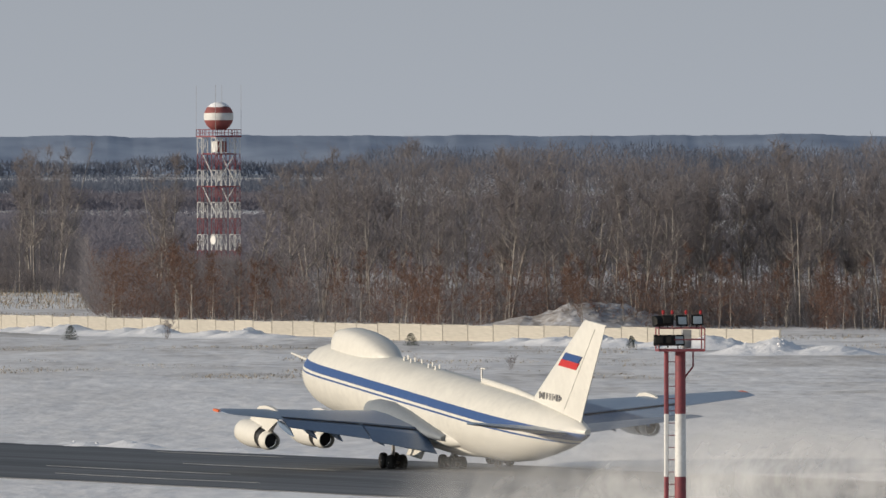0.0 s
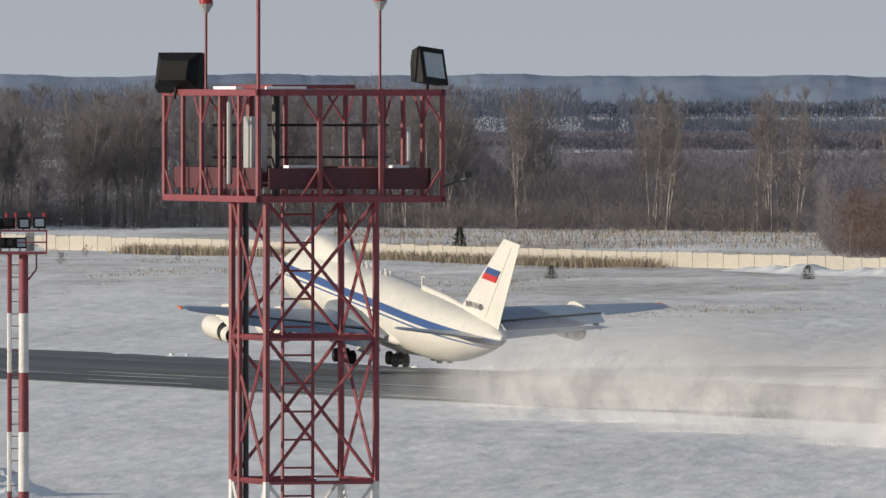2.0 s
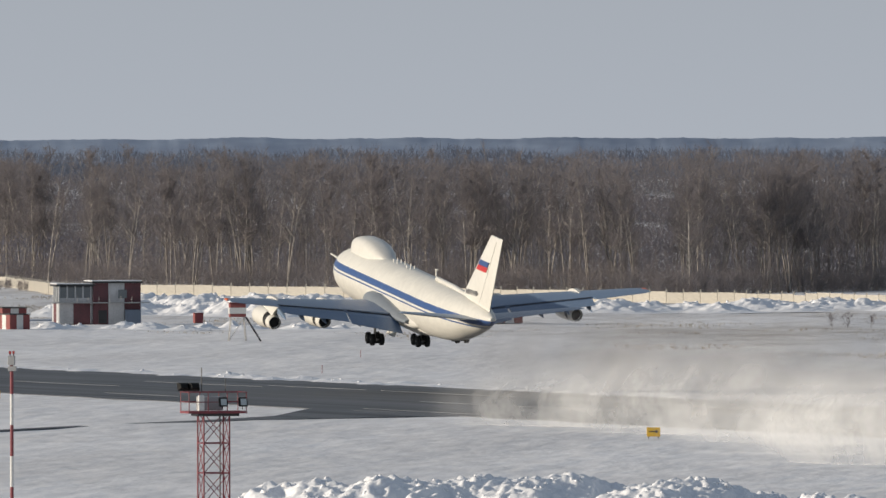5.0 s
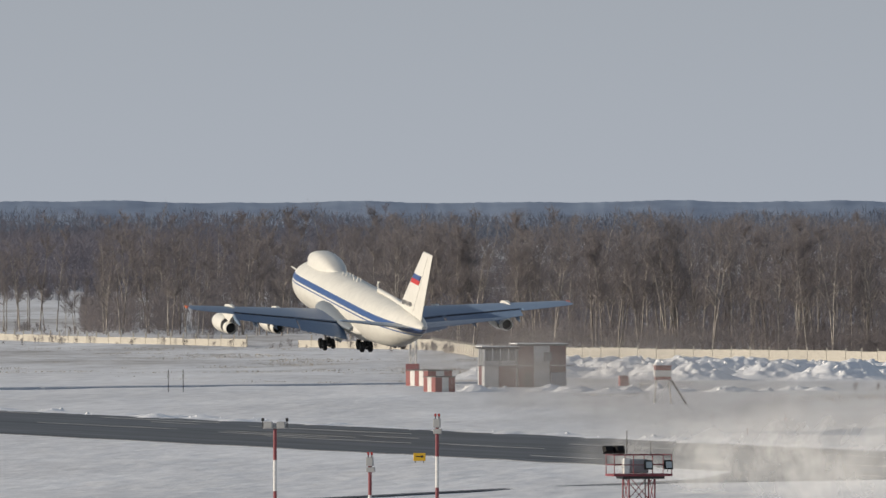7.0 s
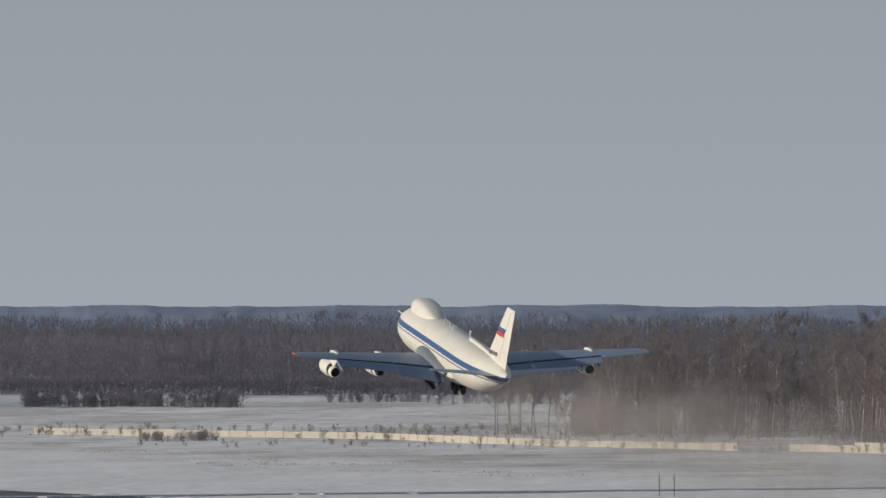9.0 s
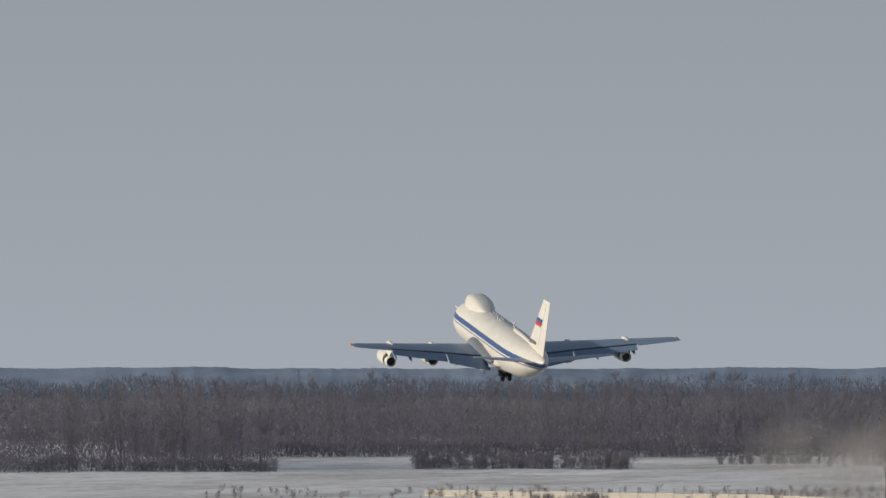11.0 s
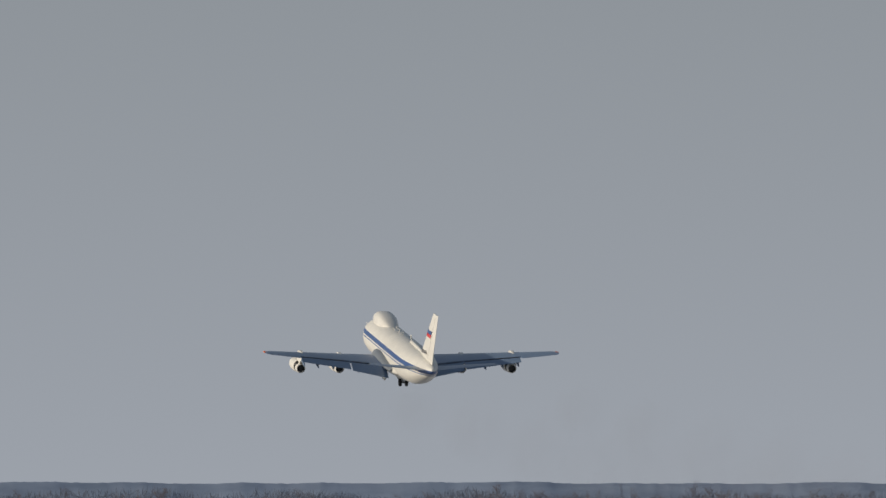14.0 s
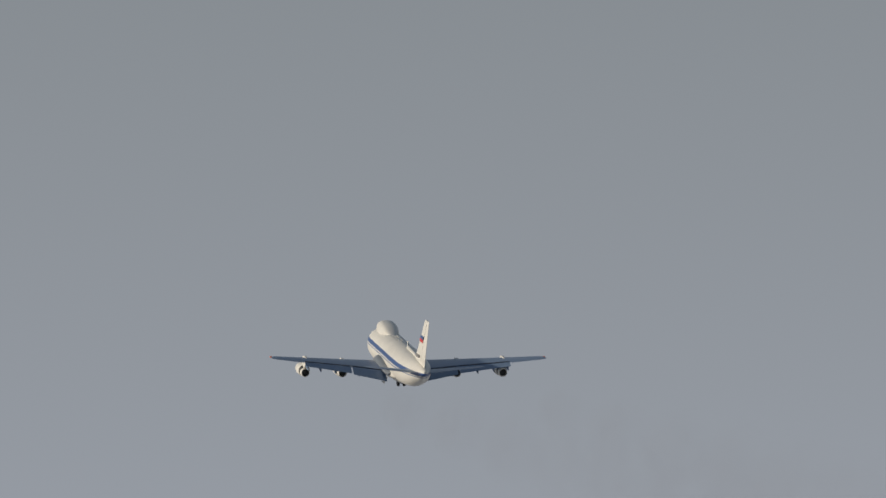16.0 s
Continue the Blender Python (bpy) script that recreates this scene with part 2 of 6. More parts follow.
def livery():
    """White hull paint with a broad blue band and a thin one below it."""
    m = material("hull_paint", (0.72, 0.70, 0.635), 0.38, (0.58, 0.565, 0.52), 0.30, 0.6, 0.10, 0.45, fine=5)
    n, l = m.node_tree.nodes, m.node_tree.links
    b = n["Principled BSDF"]
    white = b.inputs["Base Color"].links[0].from_socket
    co = n.new("ShaderNodeTexCoord")
    sep = n.new("ShaderNodeSeparateXYZ")
    l.new(co.outputs["Object"], sep.inputs[0])
    ramp = n.new("ShaderNodeMapRange")
    ramp.inputs["From Min"].default_value, ramp.inputs["From Max"].default_value = -4.0, 4.0
    l.new(sep.outputs["Z"], ramp.inputs["Value"])
    cr = n.new("ShaderNodeValToRGB")
    cr.color_ramp.interpolation = "CONSTANT"
    e = cr.color_ramp.elements
    e[0].position, e[0].color = 0.0, (0, 0, 0, 1)
    e[1].position, e[1].color = (THIN[0] + 4) / 8, (1, 1, 1, 1)
    for pos, val in (((THIN[1] + 4) / 8, 0), ((BAND[0] + 4) / 8, 1), ((BAND[1] + 4) / 8, 0)):
        k = e.new(pos)
        k.color = (val, val, val, 1)
    l.new(ramp.outputs["Result"], cr.inputs["Fac"])
    mix = n.new("ShaderNodeMix")
    mix.data_type = "RGBA"
    mix.inputs["B"].default_value = (0.035, 0.085, 0.235, 1)
    l.new(cr.outputs["Color"], mix.inputs["Factor"])
    l.new(white, mix.inputs["A"])
    l.new(mix.outputs["Result"], b.inputs["Base Color"])
    return m


HULL_Z = -0.30
BAND = (0.28, 0.96)
THIN = (-0.12, 0.06)
HULL = livery()


def wing_section(s0, chord, y, z, thick, cut=1.0):
    """Upper surface from the leading edge to the trailing edge, then back below."""
    up = [(0.0, 0.0), (0.02, 0.35), (0.08, 0.7), (0.2, 0.95), (0.4, 1.0), (0.6, 0.8), (0.8, 0.45), (1.0, 0.08)]
    up = [p for p in up if p[0] <= cut + 1e-6]
    lo = [(x, -0.55 * h) for x, h in up[1:]][::-1]
    return [station(s0 + x * chord, y, z + h * thick) for x, h in up + lo]


def le(y):
    return 19.4 + 0.74 * (y - 3)


def te(y):
    return 33.4 + (y - 3) * 0.03 if y <= 9 else 33.6 + (y - 9) * 0.30


def wing_z(y):
    return -2.0 + (abs(y) - 3) * 0.15


def wing(craft, side):
    name = "wing"
    bm = bmesh.new()
    rings = []
    for y in (2.2, 3.4, 6, 9, 12, 15, 18.2):
        c = te(y) - le(y)
        rings.append(wing_section(le(y), c, side * y, wing_z(y), 0.062 * c, 0.8))
    loft(bm, rings)
    w = part(name, bm, WING, craft, "grey wing with dihedral", True)
    bm = bmesh.new()
    rings = [wing_section(le(y), te(y) - le(y), side * y, wing_z(y), 0.06 * (te(y) - le(y))) for y in (18.2, 20.5, 23.3)]
    rings.append(wing_section(le(23.95) + 0.5, 2.4, side * 24.05, wing_z(24) + 0.02, 0.05))
    loft(bm, rings)
    part("outer_panel", bm, WING, w, "", True)
    bm = bmesh.new()
    box(bm, station(le(23.9) + 0.7, side * 24.0, wing_z(24)), (1.1, 0.35, 0.16))
    part("wing_tip", bm, ORANGE, w, "orange-red wing tip")
    for y0, y1, droop in ((3.3, 9.2, 24), (9.5, 18.0, 20)):
        bm = bmesh.new()
        rings = []
        for y in (y0, y1):
            c = te(y) - le(y)
            fc = 0.25 * c
            s0 = le(y) + 0.80 * c + 0.12
            z0 = wing_z(y) + 0.012 * c - 0.15
            d = radians(droop)
            sec = [(0.0, 0.0), (0.05, 0.05), (0.25, 0.075), (1.0, 0.01), (1.0, -0.01), (0.25, -0.05), (0.05, -0.05)]
            rings.append([station(s0 + fc * (u * math.cos(d) + v * math.sin(d)), side * y, z0 + fc * (v * math.cos(d) - u * math.sin(d))) for u, v in sec])
        loft(bm, rings)
        part("flap", bm, WING, w, "lowered trailing-edge flap")
    for y in (6.0, 8.2, 12.5, 15.2, 17.6):
        bm = bmesh.new()
        c = te(y) - le(y)
        s1 = te(y) + 0.55
        loft(bm, [[station(s, side * y + rr * math.cos(k), z + rr * 1.5 * math.sin(k)) for k in np.linspace(0, math.tau, 9)[:-1]]
                  for s, z, rr in ((s1 - 3.4, wing_z(y) - 0.45, 0.03), (s1 - 2.6, wing_z(y) - 0.6, 0.2), (s1 - 1.0, wing_z(y) - 0.95, 0.2), (s1, wing_z(y) - 1.25, 0.03))])
        part("flap_track_fairing", bm, WING, w, "", True)
    # long dark slot between wing and flap
    bm = bmesh.new()
    for y0, y1 in ((3.4, 9.1), (9.6, 17.9)):
        a, b = [station(le(y) + 0.805 * (te(y) - le(y)), side * y, wing_z(y) + 0.012 * (te(y) - le(y))) for y in (y0, y1)]
        tube(bm, a, b, 0.05, n=5)
    part("flap_slot", bm, DARK, w, "dark gap ahead of the flaps")
    return w


def ring(s, y, z, r, n=20, sq=1.0):
    return [station(s, y + r * math.cos(k * math.tau / n), z + r * sq * math.sin(k * math.tau / n)) for k in range(n)]


def engine(craft, s_exit, y, z):
    """Pod with a short fan cowl, dark reverser gap and a bare-metal nozzle."""
    e = new("engine")
    e.parent = craft
    e.matrix_basis = Matrix.Translation(station(s_exit, y, z))
    f = lambda s: s_exit + s

    def put(name, rings, mat, label=""):
        bm = bmesh.new()
        loft(bm, [[p - station(s_exit, y, z) for p in r] for r in rings], caps=False)
        return part(name, bm, mat, e, label, True)

    put("nacelle", [ring(f(a), y, z + 0.22, r) for a, r in
                    ((-5.2, 0.72), (-5.75, 0.80), (-5.85, 0.90), (-5.7, 0.99), (-5.0, 1.10), (-4.0, 1.14), (-2.8, 1.10), (-1.9, 1.0), (-1.65, 0.95))], WHITE)
    put("reverser_gap", [ring(f(a), y, z + 0.16, r) for a, r in ((-2.2, 0.9), (-1.6, 0.86), (-1.0, 0.80), (-0.85, 0.70))], DARK, "dark thrust reverser opening")
    put("nozzle", [ring(f(a), y, z + 0.05, r) for a, r in ((-1.0, 0.84), (-0.4, 0.78), (0.0, 0.70), (0.0, 0.64), (-0.6, 0.62))], WHITE)
    for nm, a, r, lift in (("exhaust_opening", -0.7, 0.62, 0.05), ("intake_opening", -5.2, 0.72, 0.22)):
        bm = bmesh.new()
        bm.faces.new([bm.verts.new(p - station(s_exit, y, z)) for p in ring(f(a), y, z + lift, r)])
        part(nm, bm, DARK, e, "flat black disc across the opening")
    # pylon that wraps over the leading edge
    bm = bmesh.new()
    ay, wz = abs(y), wing_z(abs(y))
    sl = le(ay)
    side = 1 if y > 0 else -1
    rings = []
    for s, zb, zt, w in ((s_exit - 4.6, z + 1.1, z + 1.35, 0.05), (s_exit - 3.2, z + 0.9, max(z + 1.7, wz - 0.1), 0.2), (sl - 0.4, z + 0.6, wz + 0.42, 0.26),
                         (sl + 0.9, z + 0.5, wz + 0.62, 0.25), (sl + 2.2, wz - 0.9, wz + 0.55, 0.16), (sl + 3.0, wz - 0.4, wz + 0.3, 0.04)):
        o = station(s_exit, y, z)
        rings.append([station(s, y + w, zb) - o, station(s, y + w, zt) - o, station(s, y - w, zt) - o, station(s, y - w, zb) - o])
    loft(bm, rings)
    part("pylon", bm, WHITE, e)
    return e


def bogie(craft, name, s, y, leg, label):
    """A leg that folds at its top, with a four-wheel truck."""
    g = new(name)
    g.parent = craft
    tagged(g, label)
    bm = bmesh.new()
    tube(bm, (0, 0, 0.4), (0, 0, -leg), 0.17, 0.14, 8)
    tube(bm, (0.9, 0, 0.2), (0, 0, -leg * 0.6), 0.07, n=6)
    tube(bm, (-0.95, 0, -leg), (0.95, 0, -leg), 0.13, n=8)
    for k in (-0.75, 0.75):
        tube(bm, (k, -0.75, -leg), (k, 0.75, -leg), 0.09, n=6)
    part("strut", bm, STEEL, g)
    for k in (-0.78, 0.78):
        for j in (-0.52, 0.52):
            bm = bmesh.new()
            prof = [(-0.22, 0.30), (-0.24, 0.50), (-0.20, 0.62), (-0.1, 0.66), (0.1, 0.66), (0.20, 0.62), (0.24, 0.50), (0.22, 0.30)]
            loft(bm, [[Vector((r * math.cos(q), u, r * math.sin(q))) for q in np.linspace(0, math.tau, 17)[:-1]] for u, r in prof])
            part("wheel", bm, RUBBER, g, "", True, Matrix.Translation((k, j, -leg)))
    return g


def aircraft():
    craft = empty("jet_airliner", Matrix.Identity(4), "white four-engined jet airliner with blue stripe, taking off", "airplane")
    zc = HULL_Z
    bm = bmesh.new()
    prof = [(0.5, 0.06, -0.35), (0.62, 0.35, -0.33), (0.95, 0.78, -0.28), (1.6, 1.28, -0.2), (2.6, 1.85, -0.1), (3.8, 2.32, 0.0), (5.2, 2.68, 0.0), (7, 2.92, 0.0),
            (9, 3.03, 0), (12, 3.04, 0), (20, 3.04, 0), (28, 3.04, 0), (36, 3.04, 0), (39.5, 3.0, 0.03), (42.8, 2.85, 0.14), (46, 2.55, 0.35), (49, 2.1, 0.68),
            (52, 1.55, 1.0), (54, 1.08, 1.22), (55.6, 0.62, 1.36), (56.3, 0.25, 1.42)]
    loft(bm, [ring(s, 0, zc + z, r, 40) for s, r, z in prof])
    body = part("fuselage", bm, HULL, craft, "white hull with a broad blue band and windowless sides", True)
    # radome hump over the forward hull
    bm = bmesh.new()
    hump = [(6.9, 0.5, 0.0), (7.15, 1.2, 0.85), (7.7, 1.5, 1.35), (9.0, 1.62, 1.62), (11.5, 1.66, 1.62), (13.8, 1.6, 1.42), (15.8, 1.35, 0.95), (17.3, 0.9, 0.4), (18.3, 0.3, 0.0)]
    loft(bm, [[station(s, w * math.copysign(abs(math.cos(q)) ** 0.6, math.cos(q)), zc + 2.55 + (h + 0.28) * max(math.sin(q), 0.0) ** 0.65 if math.sin(q) > 0 else zc + 2.3) for q in np.linspace(0, math.tau, 25)[:-1]] for s, w, h in hump])
    part("radome_hump", bm, WHITE, craft, "smooth white dorsal radome hump", True)
    # refuelling probe
    bm = bmesh.new()
    tube(bm, station(1.9, 0.75, zc + 0.75), station(-1.9, 0.9, zc + 1.0), 0.16, 0.07, 8)
    part("probe", bm, WHITE, craft)
    # dorsal fairing, mast and small blade antennas
    bm = bmesh.new()
    loft(bm, [ring(s, 0, zc + 3.02 + dz, r, 10) for s, r, dz in ((35.6, 0.22, 0.16), (35.8, 0.3, 0.14), (42, 0.32, 0.06), (47, 0.3, -0.2))])
    part("dorsal_fairing", bm, WHITE, craft, "", True)
    bm = bmesh.new()
    tube(bm, station(35.4, 0, zc + 2.9), station(35.2, 0, zc + 4.15), 0.1, 0.09, 6)
    tube(bm, station(35.1, 0, zc + 4.15), station(36.0, 0, zc + 4.2), 0.07, 0.06, 6)
    part("mast_antenna", bm, WHITE, craft)
    for s in (19.6, 20.3, 21.0, 21.7, 22.4, 24.6, 25.3, 26.0, 26.7):
        bm = bmesh.new()
        box(bm, station(s, 0.35 if int(s * 10) % 2 else -0.35, zc + 3.14), (0.26, 0.05, 0.42))
        part("blade_antenna", bm, WHITE, craft)
    # fin
    def fin_ring(u, s0, s1, z, w):
        return [station(s0 + (s1 - s0) * x, sgn * w * h, z) for x, h, sgn in
                ((0, 0, 1), (0.08, 0.6, 1), (0.35, 1, 1), (0.7, 0.75, 1), (1, 0.08, 1), (1, 0.08, -1), (0.7, 0.75, -1), (0.35, 1, -1), (0.08, 0.6, -1))]
    bm = bmesh.new()
    tip = 10.32
    loft(bm, [fin_ring(0, 44.0, 55.0, 1.6, 0.45), fin_ring(0, 46.0, 55.6, 3.0, 0.42), fin_ring(0, 55.1, 59.3, tip - 0.12, 0.2), fin_ring(0, 55.5, 59.5, tip, 0.1)])
    fin = part("tail_fin", bm, WHITE, craft, "swept white fin with a tricolour flag", True)
    fl = lambda z, x: 46.0 + (z - 3) * (55.1 - 46.0) / (tip - 3.12) + x * (9.6 + (z - 3) * (4.2 - 9.6) / (tip - 3.12))
    for sgn in (1, -1):
        for k, (mat, nm) in enumerate(((RED, "red_stripe"), (BLUE, "blue_stripe"))):
            bm = bmesh.new()
            z0 = 6.05 + 0.62 * k
            vs = []
            for s_, z_ in ((fl(z0, 0.16), z0), (fl(z0, 0.62), z0), (fl(z0 + 0.6, 0.64), z0 + 0.6), (fl(z0 + 0.6, 0.15), z0 + 0.6)):
                vs.append((s_, z_))
            loft(bm, [[station(a, sgn * 0.20, b) for a, b in vs], [station(a, sgn * 0.345, b) for a, b in vs]])
            part(nm, bm, mat, fin, "flag stripe on the fin")
        for k in range(7):
            bm = bmesh.new()
            s_, z_ = 47.7 + k * 0.62 + (0.1 if k > 1 else 0), 2.75 + 0.03 * k
            box(bm, station(s_ + 0.02, sgn * 0.40, z_ + 0.45), (0.07, 0.12, 0.56))
            box(bm, station(s_ + 0.30, sgn * 0.40, z_ + 0.45), (0.06, 0.12, 0.56 if k % 2 else 0.30))
            box(bm, station(s_ + 0.16, sgn * 0.40, z_ + (0.70 if k % 3 else 0.45)), (0.20, 0.11, 0.06))
            part("letter_bar", bm, LETTER, fin)
        bm = bmesh.new()
        tube(bm, station(fl(2.6, 0.70), sgn * 0.325, 2.6), station(fl(9.8, 0.68), sgn * 0.17, 9.8), 0.022, n=4)
        part("rudder_hinge_line", bm, STEEL, fin)
    # tailplanes
    for sgn in (1, -1):
        bm = bmesh.new()
        loft(bm, [wing_section(47.4, 7.0, sgn * 0.8, zc + 1.05, 0.42), wing_section(48.8, 6.0, sgn * 2.4, zc + 1.25, 0.36), wing_section(54.4, 2.6, sgn * 10.0, zc + 2.15, 0.16), wing_section(55.1, 1.9, sgn * 10.28, zc + 2.18, 0.06)])
        hinge = station(53.5, 0, zc + 1.5)
        bmesh.ops.transform(bm, matrix=Matrix.Translation(hinge) @ Matrix.Rotation(radians(5.5), 4, "Y") @ Matrix.Translation(-hinge), verts=bm.verts[:])
        part("tailplane", bm, WING, craft, "", True)
    # belly fairings
    for sgn in (1, -1):
        bm = bmesh.new()
        loft(bm, [[station(s, sgn * (yy + w * math.cos(q)), zz + h * math.sin(q)) for q in np.linspace(0, math.tau, 17)[:-1]] for s, yy, w, zz, h in
                  ((17.5, 2.5, 0.1, -1.7, 0.1), (19.5, 2.3, 0.9, -1.8, 0.7), (23, 2.3, 1.3, -1.9, 0.9), (29, 2.2, 1.3, -2.1, 0.9), (34, 2.0, 1.0, -2.1, 0.8), (37.5, 1.9, 0.2, -2.0, 0.2))])
        part("wing_root_fairing", bm, WHITE, craft, "", True)
        # grey fillet that swells over the root of the wing
        bm = bmesh.new()
        loft(bm, [[station(s, sgn * (yy + w * math.cos(q)), zz + h * math.sin(q)) for q in np.linspace(0, math.tau, 21)[:-1]] for s, yy, w, zz, h in
                  ((17.8, 2.7, 0.08, -1.5, 0.1), (19.2, 2.8, 0.7, -1.5, 0.8), (21.5, 2.9, 1.2, -1.5, 1.25), (24.5, 2.9, 1.45, -1.5, 1.35), (28, 2.9, 1.4, -1.6, 1.1), (31.5, 2.8, 1.1, -1.8, 0.65), (34.5, 2.8, 0.5, -2.0, 0.25))])
        part("wing_fillet", bm, FILLET, craft, "grey fillet over the wing root", True)
    bm = bmesh.new()
    loft(bm, [ring(s, 0, z, r, 18, 0.5) for s, r, z in ((17, 0.3, -3.0), (19, 1.9, -2.65), (25, 2.3, -2.6), (33, 2.3, -2.6), (37, 1.6, -2.6), (39.5, 0.3, -2.8))])
    part("belly_fairing", bm, WHITE, craft, "", True)
    for sgn in (1, -1):
        wing(craft, sgn)
        engine(craft, 26.64, sgn * 10.1, -2.92)
        engine(craft, 31.9, sgn * 17.4, -2.15)
    gears = [(bogie(craft, "landing_gear", 28.6, 4.9, 2.40, "main landing gear with four wheels"), 28.6, 4.9),
             (bogie(craft, "landing_gear", 30.6, 0.0, 2.15, "centre landing gear with four wheels"), 29.8, 0.0),
             (bogie(craft, "landing_gear", 28.6, -4.9, 2.4, "main landing gear with four wheels"), 28.6, -4.9)]
    for y in (3.1, -3.1):
        bm = bmesh.new()
        box(bm, station(29.4, y, -3.6), (3.0, 0.08, 1.3), pose(0, 0, 0, 25 if y > 0 else -25))
        part("gear_door", bm, WHITE, craft)
    return craft, gears


craft, gears = aircraft()

# ---------------------------------------------------------------- materials of the place
REDPAINT = material("red_oxide_paint", (0.25, 0.050, 0.060), 0.6, (0.14, 0.040, 0.05), 1.2, 0.7, 0.004, 12)
WHITEPAINT = material("weathered_white_paint", (0.72, 0.72, 0.70), 0.6, (0.5, 0.48, 0.45), 1.0, 0.6, 0.004, 12)
# Red oxide darkened to carry the shade on the platform channel.
SHADED_RED = material("shaded_red_channel", (0.10, 0.028, 0.034), 0.7, (0.06, 0.02, 0.025), 1.2, 0.7)
REDBOX = material("red_sheet", (0.27, 0.075, 0.07), 0.7, (0.18, 0.055, 0.055), 0.8, 0.6)
# Faded, dirty red, darkened further with the shade on the hut front.
HUTRED = material("faded_shaded_maroon", (0.155, 0.060, 0.068), 0.8, (0.085, 0.045, 0.052), 0.7, 0.9, 0.01, 4)
HUTWHITE = material("stained_whitewash", (0.56, 0.57, 0.58), 0.8, (0.34, 0.34, 0.35), 0.6, 0.8, 0.01, 4)
GREYBOX = material("grey_cabinet", (0.38, 0.38, 0.38), 0.5, (0.28, 0.28, 0.28), 2.0, 0.5)
LAMPBODY = material("black_lamp_body", (0.008, 0.008, 0.008), 0.6, (0.016, 0.015, 0.014), 3, 0.5, spec=0.2)
LENS = material("lamp_glass", (0.45, 0.50, 0.52), 0.12, (0.25, 0.3, 0.32), 3, 0.6)
BEACON = material("beacon_red_glass", (0.36, 0.025, 0.025), 0.25, (0.24, 0.02, 0.02), 4, 0.4)
CONCRETE = material("fence_concrete", (0.50, 0.47, 0.41), 0.9, (0.36, 0.34, 0.30), 0.5, 0.7, 0.01, 3, per_object=0.25)
YELLOW = material("sign_yellow", (0.75, 0.45, 0.02), 0.5, (0.6, 0.35, 0.02), 2, 0.5)
SOIL = material("snow_and_soil", (0.62, 0.62, 0.64), 0.9, (0.20, 0.16, 0.12), 0.12, 0.75, 0.2, 0.6)
SPRUCE = material("spruce_needles", (0.025, 0.040, 0.026), 0.9, (0.05, 0.055, 0.035), 1.5, 0.6)
DRYGRASS = material("dry_grass", (0.32, 0.27, 0.20), 0.95, (0.20, 0.165, 0.13), 0.4, 0.7)
GREYBLUE = material("faded_blue_sheet", (0.14, 0.18, 0.24), 0.6, (0.10, 0.13, 0.18), 1.0, 0.6)
GLASS = material("hut_glass", (0.16, 0.18, 0.19), 0.08, (0.1, 0.12, 0.14), 1, 0.5)
# Horizon haze is painted into the hills as a pale blue.
RIDGE = material("haze_tinted_hills", (0.335, 0.395, 0.495), 1.0, (0.215, 0.262, 0.350), 0.008, 0.85, spec=0.0, fine=9)


def rod(parent, name, p, q, r, mat, n=6, label=""):
    bm = bmesh.new()
    tube(bm, p, q, r, n=n)
    return part(name, bm, mat, parent, label)


def block(parent, name, c, size, mat, label="", m=None):
    bm = bmesh.new()
    vs = box(bm, c, size, m)
    if min(size) > 0.05:
        bmesh.ops.bevel(bm, geom=bm.edges[:], offset=min(size) * 0.06, segments=1, affect="EDGES")
    return part(name, bm, mat, parent, label)


def lattice(parent, a, zs, mats, leg=0.06, brace=0.03, faces=(0, 1, 2, 3)):
    """Square column: four legs, belts and crossed braces, bay by bay; mats gives each bay's paint."""
    cs = [Vector((-a / 2, -a / 2, 0)), Vector((a / 2, -a / 2, 0)), Vector((a / 2, a / 2, 0)), Vector((-a / 2, a / 2, 0))]
    for z0, z1, mat in zip(zs, zs[1:], mats):
        u, v = Vector((0, 0, z0)), Vector((0, 0, z1))
        for k in range(4):
            rod(parent, "leg", cs[k] + u, cs[k] + v, leg, mat)
        for k in faces:
            p, q = cs[k], cs[(k + 1) % 4]
            rod(parent, "brace", p + u, q + v, brace, mat, 4)
            rod(parent, "brace", q + u, p + v, brace, mat, 4)
            rod(parent, "belt", p + u, q + u, leg * 0.8, mat, 4)


def floodlight(parent, m, w, h, body=LAMPBODY):
    """Wedge-shaped lamp housing with a glass front, on a bracket."""
    bm = bmesh.new()
    rings = [[(-w / 2, 0, -h / 2), (w / 2, 0, -h / 2), (w / 2, 0, h / 2), (-w / 2, 0, h / 2)],
             [(-w * 0.46, h * 0.35, -h * 0.42), (w * 0.46, h * 0.35, -h * 0.42), (w * 0.46, h * 0.3, h * 0.46), (-w * 0.46, h * 0.3, h * 0.46)],
             [(-w * 0.3, h * 0.62, -h * 0.3), (w * 0.3, h * 0.62, -h * 0.3), (w * 0.3, h * 0.55, h * 0.2), (-w * 0.3, h * 0.55, h * 0.2)]]
    loft(bm, [[Vector(p) for p in r] for r in rings])
    lamp = part("floodlight", bm, body, parent, "black floodlight housing", m=m)
    bm = bmesh.new()
    box(bm, (0, -0.012, 0), (w * 0.72, 0.02, h * 0.68))
    part("lens", bm, LENS, lamp, "pale lamp glass")
    bm = bmesh.new()
    tube(bm, (0, h * 0.3, -h * 0.35), (0, h * 0.35, -h * 0.72), 0.04 * max(h, 0.5), n=5)
    part("bracket", bm, LAMPBODY, lamp)
    return lamp


